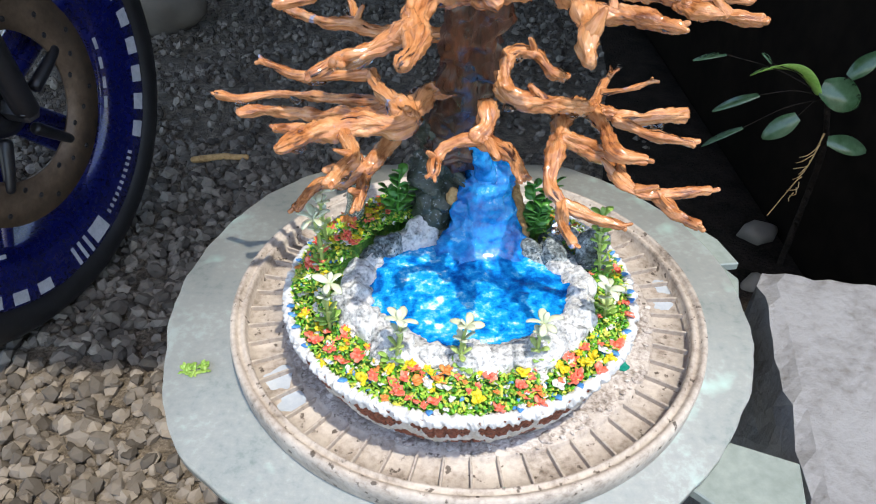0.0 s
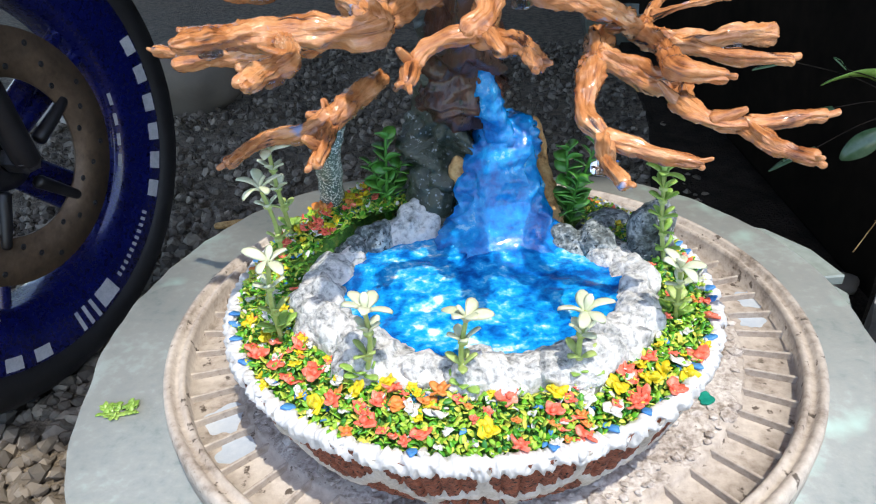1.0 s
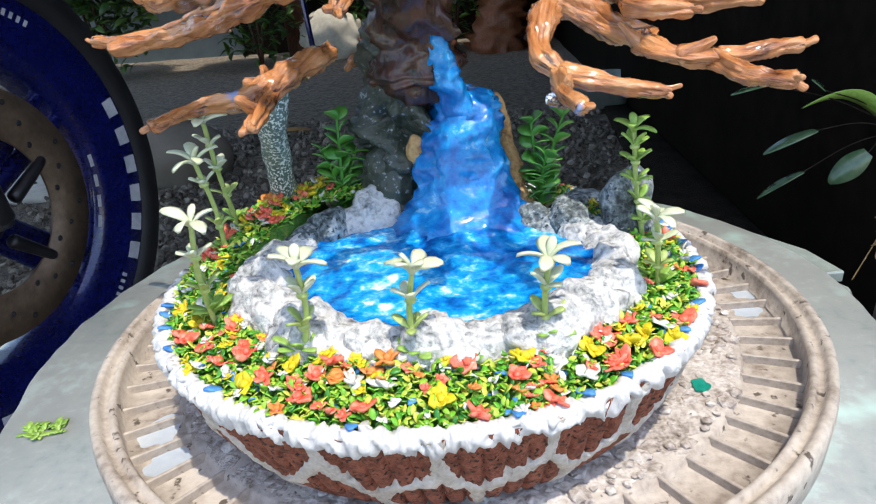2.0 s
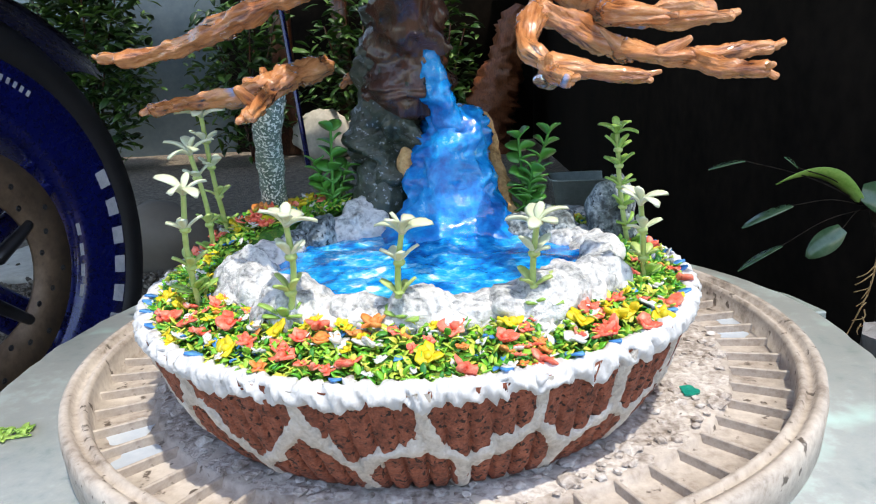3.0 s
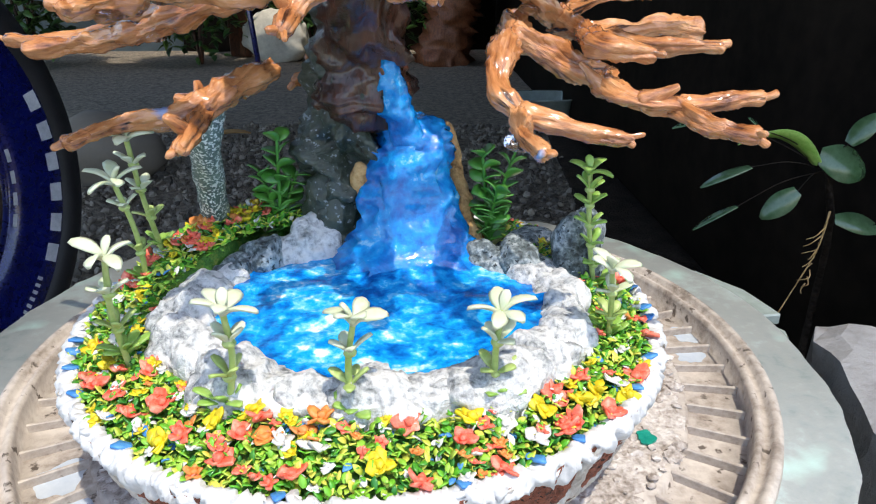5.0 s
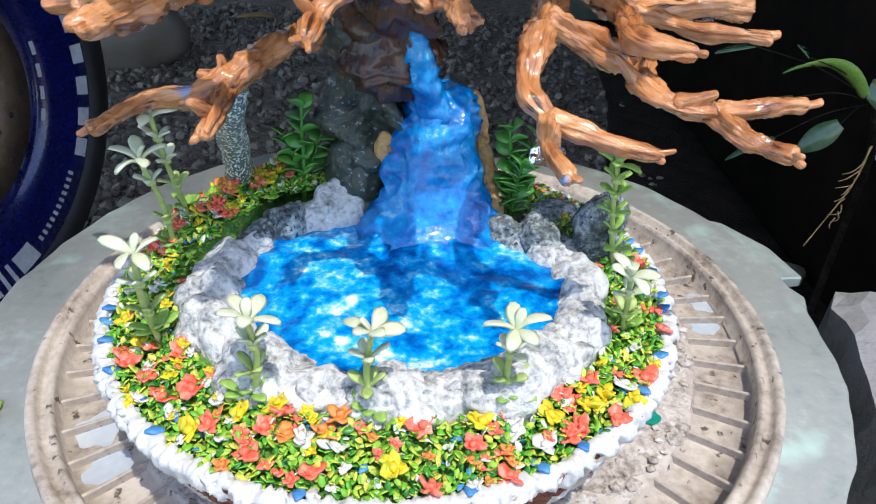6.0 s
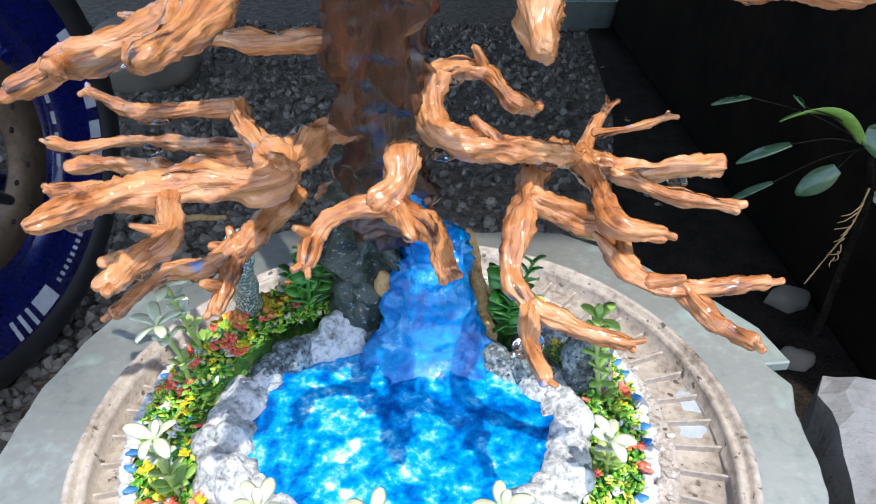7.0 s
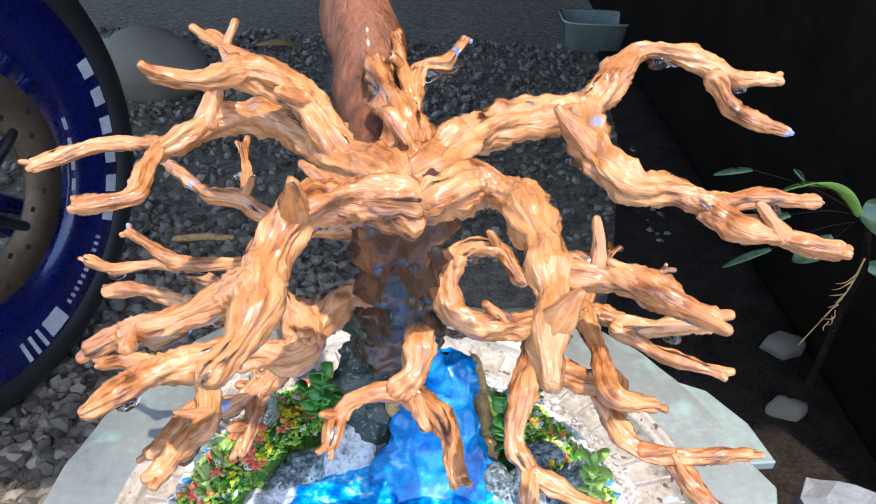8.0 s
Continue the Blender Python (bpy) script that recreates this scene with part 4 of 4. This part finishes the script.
M_RESIN = bpy.data.materials.new("clear_resin")
M_RESIN.use_nodes = True
rb_ = M_RESIN.node_tree.nodes["Principled BSDF"]
rb_.inputs["Base Color"].default_value = (0.82, 0.90, 1.0, 1)
rb_.inputs["Roughness"].default_value = 0.06
rb_.inputs["Transmission Weight"].default_value = 1.0
rb_.inputs["IOR"].default_value = 1.5
trng = random.Random(31)
for i, (kind, r0, r1, line) in enumerate(BOUGHS):
    a, b = Vector(line[-2]), Vector(line[-1])
    d = (b - a).normalized()
    if r1 <= 4 and len(line) > 2:
        for sgn in (-1, 1):
            side = d.cross(Vector((0, 0, 1))).normalized() * sgn
            e = (d + side * trng.uniform(0.2, 0.5) + Vector((0, 0, trng.uniform(-0.2, 0.35)))).normalized()
            ln = trng.uniform(3, 5.5)
            part("tip", tube([tuple(b - d * 5), tuple(b - d * 2 + e * ln * 0.4), tuple(b - d * 2 + e * ln + Vector((0, 0, trng.uniform(-1, 1))))], 0.5 * r1, 0.34 * r1, 14, 6, 0.5, i + 60 + sgn), M_WOOD, tree)
    for k in range(1, len(line) - 1):
        p = Vector(line[k])
        if trng.random() < 0.3:
            part("resin_drip", blob((p.x, p.y, p.z - 0.62 * r1), (trng.uniform(3, 5), trng.uniform(2.2, 3.4), trng.uniform(1.5, 2.6)), 0.4, 0.3, i + k, 3, trng.uniform(0, 3)), M_RESIN, tree, "hardened clear resin drip")
        if trng.random() < 0.25:
            e = Vector((trng.uniform(-1, 1), trng.uniform(-1, 0.6), trng.uniform(0.2, 1))).normalized()
            part("knot", tube([tuple(p), tuple(p + e * 0.8 * r0), tuple(p + e * (r0 + trng.uniform(2, 4)))], 0.42 * r0, 1.2, 12, 5, 0.5, i + k), M_WOOD, tree)

# ---- white block ----
blk = thing("concrete_block", "white painted concrete block with broken edges", "concrete block", (174, 10, GZ))
bl = box(0, -210, 0, 190, 86, -9 - GZ, 0)
bmesh.ops.subdivide_edges(bl, edges=bl.edges[:], cuts=22, use_grid_fill=True)
for v in bl.verts:
    p = Vector(v.co) * 0.03
    edge = max(0, 1 - min(abs(v.co.x), abs(v.co.y - 86)) / 10) if v.co.z > 300 else 0.4
    v.co += Vector((noise.noise(p * 3 + Vector((1, 0, 0))), noise.noise(p * 3 + Vector((0, 7, 0))), noise.noise(p * 2) - 0.5 * edge)) * (1.0 + 4.0 * edge)
    v.co.z = min(v.co.z, -9 - GZ + 0.6 * noise.noise(p * 6))
body = part("block_body", bl, M_BLOCK, blk, smooth=False)
blk.rotation_euler.z = radians(-13)

# ---- motorcycle front wheel ----
moto = thing("motorcycle", "parked blue motorcycle front wheel with a rusty brake disc", "motorcycle", (-540, 451, -74))
moto.rotation_euler = (0, 0, -0.234)


def ring(profile, n=96):
    """A ring about the axle (x), from (radius, x) pairs."""
    v, f = lathe(profile, n, closed=True)
    return [(z, x, y) for x, y, z in v], [q[::-1] for q in f]


tyre_p = [(232, 30), (239, 42), (254, 46), (272, 40), (286, 24), (291, 8), (291, -8), (286, -24), (272, -40), (254, -46), (239, -42), (232, -30)]
wheel = part("wheel", ring([(168, 18), (172, 25), (190, 30), (216, 37), (236, 41), (240, 38), (222, 14), (220, -14), (240, -38), (236, -41), (216, -37), (190, -30), (172, -25), (168, -18)]), M_BLUE, moto, "blue painted rim")
part("tyre", ring(tyre_p), M_TYRE, wheel, "black rubber tyre")
tread = part("tread_block", box(-16, -4, 0, -3, 4, 3.2), M_TYRE, wheel, smooth=False)
tread.matrix_local = Matrix.Diagonal((1, 1, 1, 1)) @ Matrix.Translation((0, 0, 0.289))
for k in range(60):
    for sgn in (0, 1):
        if k == 0 and sgn == 0:
            continue
        o = new("tread_block", tread.data)
        o.parent = wheel
        o.matrix_local = Matrix.Rotation(2 * math.pi * (k + 0.5 * sgn) / 60, 4, "X") @ Matrix.Translation(((0.019 if sgn else 0), 0, 0.289)) @ Matrix.Rotation(0.5 * (1 if sgn else -1), 4, "Z")
for k in range(5):
    a = 2 * math.pi * k / 5 + 0.5
    for off in (-0.10, 0.10):
        p0 = (8, 45 * math.cos(a + off * 2), 45 * math.sin(a + off * 2))
        p1 = (12, 204 * math.cos(a + off), 204 * math.sin(a + off))
        part("spoke", tube([p0, tuple((np.array(p0) + p1) / 2), p1], 13, 8, 10, 4), M_BLUE, wheel)
part("hub", ring([(14, 40), (34, 34), (38, 20), (38, -30), (14, -40)], 40), M_BLACK, wheel)
disc = part("brake_disc", ring([(84, 46), (136, 46), (136, 42), (84, 42)], 80), M_DISC, moto, "rusty drilled brake disc")
for k in range(30):
    a = 2 * math.pi * k / 30
    r = 95 + 14 * (k % 3)
    o = part("drill_hole", ring([(3.5, 46.4), (0.4, 46.4), (0.4, 45), (3.5, 45)], 10), M_BLACK, disc)
    o.location = Vector((0, r * math.cos(a), r * math.sin(a))) * MM
for k in range(5):
    a = 2 * math.pi * k / 5 + 0.2
    part("carrier_arm", tube([(44, 40 * math.cos(a), 40 * math.sin(a)), (46, 70 * math.cos(a + 0.15), 70 * math.sin(a + 0.15)), (46, 92 * math.cos(a + 0.2), 92 * math.sin(a + 0.2))], 8, 6, 8, 4), M_BLACK, disc)
part("axle_nut", ring([(1, 70), (12, 70), (14, 66), (14, 40), (1, 40)], 6), M_STEEL, moto, "steel axle nut", smooth=False)
part("fork_leg", tube([(62, 0, 0), (62, -20, 120), (62, -70, 420)], 14, 16, 20, 4), M_BLACK, moto, "black fork leg")
part("caliper", box(50, -150, 40, 82, -85, 120, 8), M_BLACK, moto)
fend = []
for i in range(31):
    a = radians(40 + 4.2 * i)
    for k in range(7):
        b_ = -1 + k / 3
        r = 318 - 22 * b_ * b_
        fend.append((62 * b_, r * math.cos(a), r * math.sin(a)))
fq = [(i * 7 + k, i * 7 + k + 1, (i + 1) * 7 + k + 1, (i + 1) * 7 + k) for i in range(30) for k in range(6)]
nfe = len(fend)
fend2 = fend + [(x * 0.97, y * 0.985, z * 0.985) for x, y, z in fend]
fq2 = fq + [tuple(nfe + i for i in q[::-1]) for q in fq]
part("fender", (fend2, fq2), M_BLUE, moto, "dark blue front fender")


def arc_decal(a0, a1, r0, r1, name="decal_stripe"):
    """A printed bar on the flank of the rim and tyre, between two angles."""
    v, f = [], []
    n = max(2, int(abs(a1 - a0) * 20))
    for i in range(n + 1):
        a = a0 + (a1 - a0) * i / n
        for r in (r0, r1):
            x = (30.7 + (r - 190) * 0.269 if r < 216 else 37.7 + (r - 216) * 0.2) if r > 190 else 25.7 + (r - 172) * 0.278
            v.append((x, r * math.cos(a), r * math.sin(a)))
    f = [(2 * i, 2 * i + 1, 2 * i + 3, 2 * i + 2) for i in range(n)]
    m = len(v)
    v = v + [(x - 0.8, y, z) for x, y, z in v]
    f += [tuple(m + i for i in q[::-1]) for q in f]
    part(name, (v, f), M_DECAL, wheel)


for base_a in (0.0, 2.094, 4.189):
    for i in range(6):
        a = base_a - 0.62 + i * 0.172
        arc_decal(a, a + 0.1, 219, 234)
    for i in range(11):
        a = base_a - 1.16 + i * 0.042
        arc_decal(a, a + 0.02, 216, 223)
    if base_a == 2.094:
        continue
    arc_decal(base_a - 1.36, base_a - 1.22, 208, 232)
    for i in range(3):
        arc_decal(base_a - 1.42 - i * 0.06, base_a - 1.395 - i * 0.06, 208, 234)
    for i in range(4):
        a = base_a - 0.45 + i * 0.15
        arc_decal(a, a + 0.09, 173, 178)

# ---- plant by the dark wall ----
shrub = thing("broadleaf_plant", "broad-leaved green plant beside the dark wall", "plant", (395, 400, GZ))
# Stalk and petioles share the near-black soil colour, to sink into the dark.
part("stalk", tube([(95, 130, 0), (80, 110, 150), (30, 40, 260), (-12, 0, 337)], 5, 3, 10, 8, 0.2, 3), M_SOIL, shrub, "dark woody stalk")
LEAVES = [((261, 19), (230, 13), 9, 1.2), ((308, 11), (296, 21), 9, 0.9), ((306, -23), (263, -41), 12, 1.1), ((366, -14), (412, -31), 34, 0.25),
          ((353, -46), (324, -72), 21, 0.3), ((394, -74), (441, -86), 21, 0.5), ((390, -3), (412, 24), 18, 0.6), ((300, -60), (262, -82), 9, 1.2)]
for (x0, z0), (x1, z1), wide, roll in LEAVES:
    r0_ = (x0 - 395, -10, z0 - GZ)
    ln = math.hypot(x1 - x0, z1 - z0)
    back = x1 < x0
    tilt = math.atan2(z1 - z0, abs(x1 - x0))
    part("leaf", place(leaf_shape(ln, wide, 0.12, 0.15, 9, 0.7), aim(r0_, math.pi if back else 0.0, tilt, -1.35 + roll if back else 1.35 - roll)), M_LEAF, shrub)
    part("petiole", tube([(-12, 0, -30 - GZ), ((r0_[0] - 12) * 0.5, -4, (r0_[2] - 30 - GZ) * 0.5 + 6), r0_], 0.6, 0.5, 6, 5), M_SOIL, shrub)
arch = leaf_shape(74, 26, 0.75, 0.35, 12, 0.7)
part("leaf", place(arch, aim((-30, -10, -22 - GZ), math.pi - 0.1, 0.35, 0.5)), M_LIME, shrub, "arched yellow-green leaf")
q = random.Random(5)
part("aerial_root", tube([(-6, -8, 300), (-12, -14, 272), (-16, -12, 250), (-38, -16, 200)], 1.1, 0.6, 6, 8, 0.4, 3), M_CORK, shrub)
for k in range(9):
    z = 285 - 7 * k
    part("rootlet", tube([(-11 - k * 0.7, -13, z), (-16 - q.uniform(0, 8), -15 - q.uniform(0, 5), z - 5), (-20 - q.uniform(0, 9), -16, z - 9)], 0.7, 0.4, 5, 3), M_CORK, shrub)

# ---- yard clutter ----
def clump(name, label, cat, at, size, count, leaf_len, seed, material=M_BUSH):
    q = np.random.default_rng(seed)
    out = []
    sh = leaf_shape(leaf_len, leaf_len * 0.42, 0.3, 0.2, 3, 0.5)
    s = thing(name, label, cat, at)
    for _ in range(count):
        d = q.standard_normal(3)
        d /= np.linalg.norm(d)
        r = q.uniform(0.35, 1.0)
        p = d * r * np.array(size) + (0, 0, size[2])
        out.append(place(sh, aim(tuple(p), q.uniform(0, 6.28), q.uniform(-0.8, 0.6), q.uniform(-0.8, 0.8), q.uniform(0.6, 1.3))))
    part("foliage", join(out), material, s)
    for k in range(5):
        a = k * 1.3
        part("branch", tube([(0, 0, 0), (size[0] * 0.2 * math.cos(a), size[1] * 0.2 * math.sin(a), size[2] * 0.7), (size[0] * 0.6 * math.cos(a), size[1] * 0.6 * math.sin(a), size[2] * 1.5)], 9, 4, 7, 5), M_TRUNK, s)
    return s


clump("bush", "sunlit green leafy bush before the pale wall", "bush", (-1130, 3600, GZ), (330, 220, 500), 800, 70, 1)
clump("bush", "shaded dark green bush at the fence", "bush", (-560, 3860, GZ), (320, 220, 480), 700, 70, 2)
clump("bush", "shaded low bush beside the fence", "bush", (-60, 3700, GZ), (260, 200, 460), 600, 70, 3)
clump("bush", "dark green leafy bush at the rear", "bush", (-1990, 3560, GZ), (430, 240, 660), 2400, 75, 4)
o = thing("leaning_pole", "thin blue leaning pole before the wall", "pole", (-820, 3300, GZ))
part("pole", tube([(60, 0, 0), (0, 60, 600), (-70, 120, 1250)], 14, 14, 8, 2), M_BLUE, o)
o = thing("fence_post", "weathered brown wooden post at the fence", "post", (-980, 3900, GZ), "fence posts")
part("post", box(-60, -40, 0, 60, 40, 1500, 6), M_TRUNK, o)
o = thing("fence_post", "weathered brown wooden post at the fence", "post", (-640, 4000, GZ), "fence posts")
part("post", box(-45, -40, 0, 45, 40, 1400, 6), M_TRUNK, o)
o = thing("driftwood_log", "brown ridged driftwood log standing far behind", "log", (250, 3600, GZ))
part("log", tube([(-80, 0, 0), (-30, 0, 250), (40, 0, 450), (130, -20, 700)], 150, 90, 30, 12, 0.4, 4), M_GRAIN, o)
o = thing("plastic_tub", "pale green plastic tub on the gravel", "tub", (430, 2080, GZ))
tv, tf = [], []
for lev, (hx, hy, z) in enumerate(((90, 70, 0), (105, 85, 90), (112, 92, 92), (112, 92, 98), (100, 80, 96), (86, 66, 8))):
    for k in range(32):
        a = 2 * math.pi * k / 32
        c_, s_ = math.cos(a), math.sin(a)
        tv.append((hx * math.copysign(abs(c_) ** 0.4, c_), hy * math.copysign(abs(s_) ** 0.4, s_), z))
for lev in range(5):
    for k in range(32):
        tf.append((lev * 32 + k, lev * 32 + (k + 1) % 32, lev * 32 + 32 + (k + 1) % 32, lev * 32 + 32 + k))
tf += [tuple(range(31, -1, -1)), tuple(160 + k for k in range(32))]
part("tub_shell", (tv, tf), M_SHARD, o)
o = thing("field_stone", "rounded grey stone on the gravel", "stone", (-760, 1500, GZ))
part("stone", blob((0, 0, 70), (120, 90, 100), 0.25, 0.01, 3, 3), M_STONE, o)
o = thing("concrete_patch", "flat pale concrete slab behind the wheel", "slab", (-1080, 1650, GZ))
part("plate", prism([(-260, -260), (240, -220), (280, 240), (-200, 300)], -10, 12, 4), M_PALE, o)
o = thing("rubble_piece", "broken pale rubble piece in the shade", "rubble", (540, 600, GZ))
part("stone", blob((-60, 0, 14), (28, 20, 18), 0.4, 0.04, 6, 3), M_STONE, o)
o = thing("rubble_piece", "broken concrete lump near the block", "rubble", (440, 480, GZ))
part("stone", blob((0, 0, 12), (22, 16, 15), 0.4, 0.05, 9, 3), M_STONE, o)
o = thing("stick", "short broken brown stick on the gravel", "stick", (-417, 813, GZ))
part("twig", tube([(-45, -8, 14), (0, 0, 16), (48, 6, 13)], 7, 6, 8, 4, 0.3, 3), M_CORK, o)
o = thing("fallen_leaf", "fallen yellow-brown leaf on the gravel", "leaf", (-559, 1901, GZ + 14))
part("blade", place(leaf_shape(120, 50, 0.1, 0.3, 6, 1.0), aim((-60, 0, 0), 0.05, 0.05)), M_YLEAF, o)
o = thing("pale_boulder", "pale sunlit rounded boulder beyond the added roof", "stone", (-740, 3720, GZ))
part("stone", blob((0, 0, 120), (170, 110, 150), 0.3, 0.008, 14, 4), M_PALE, o)
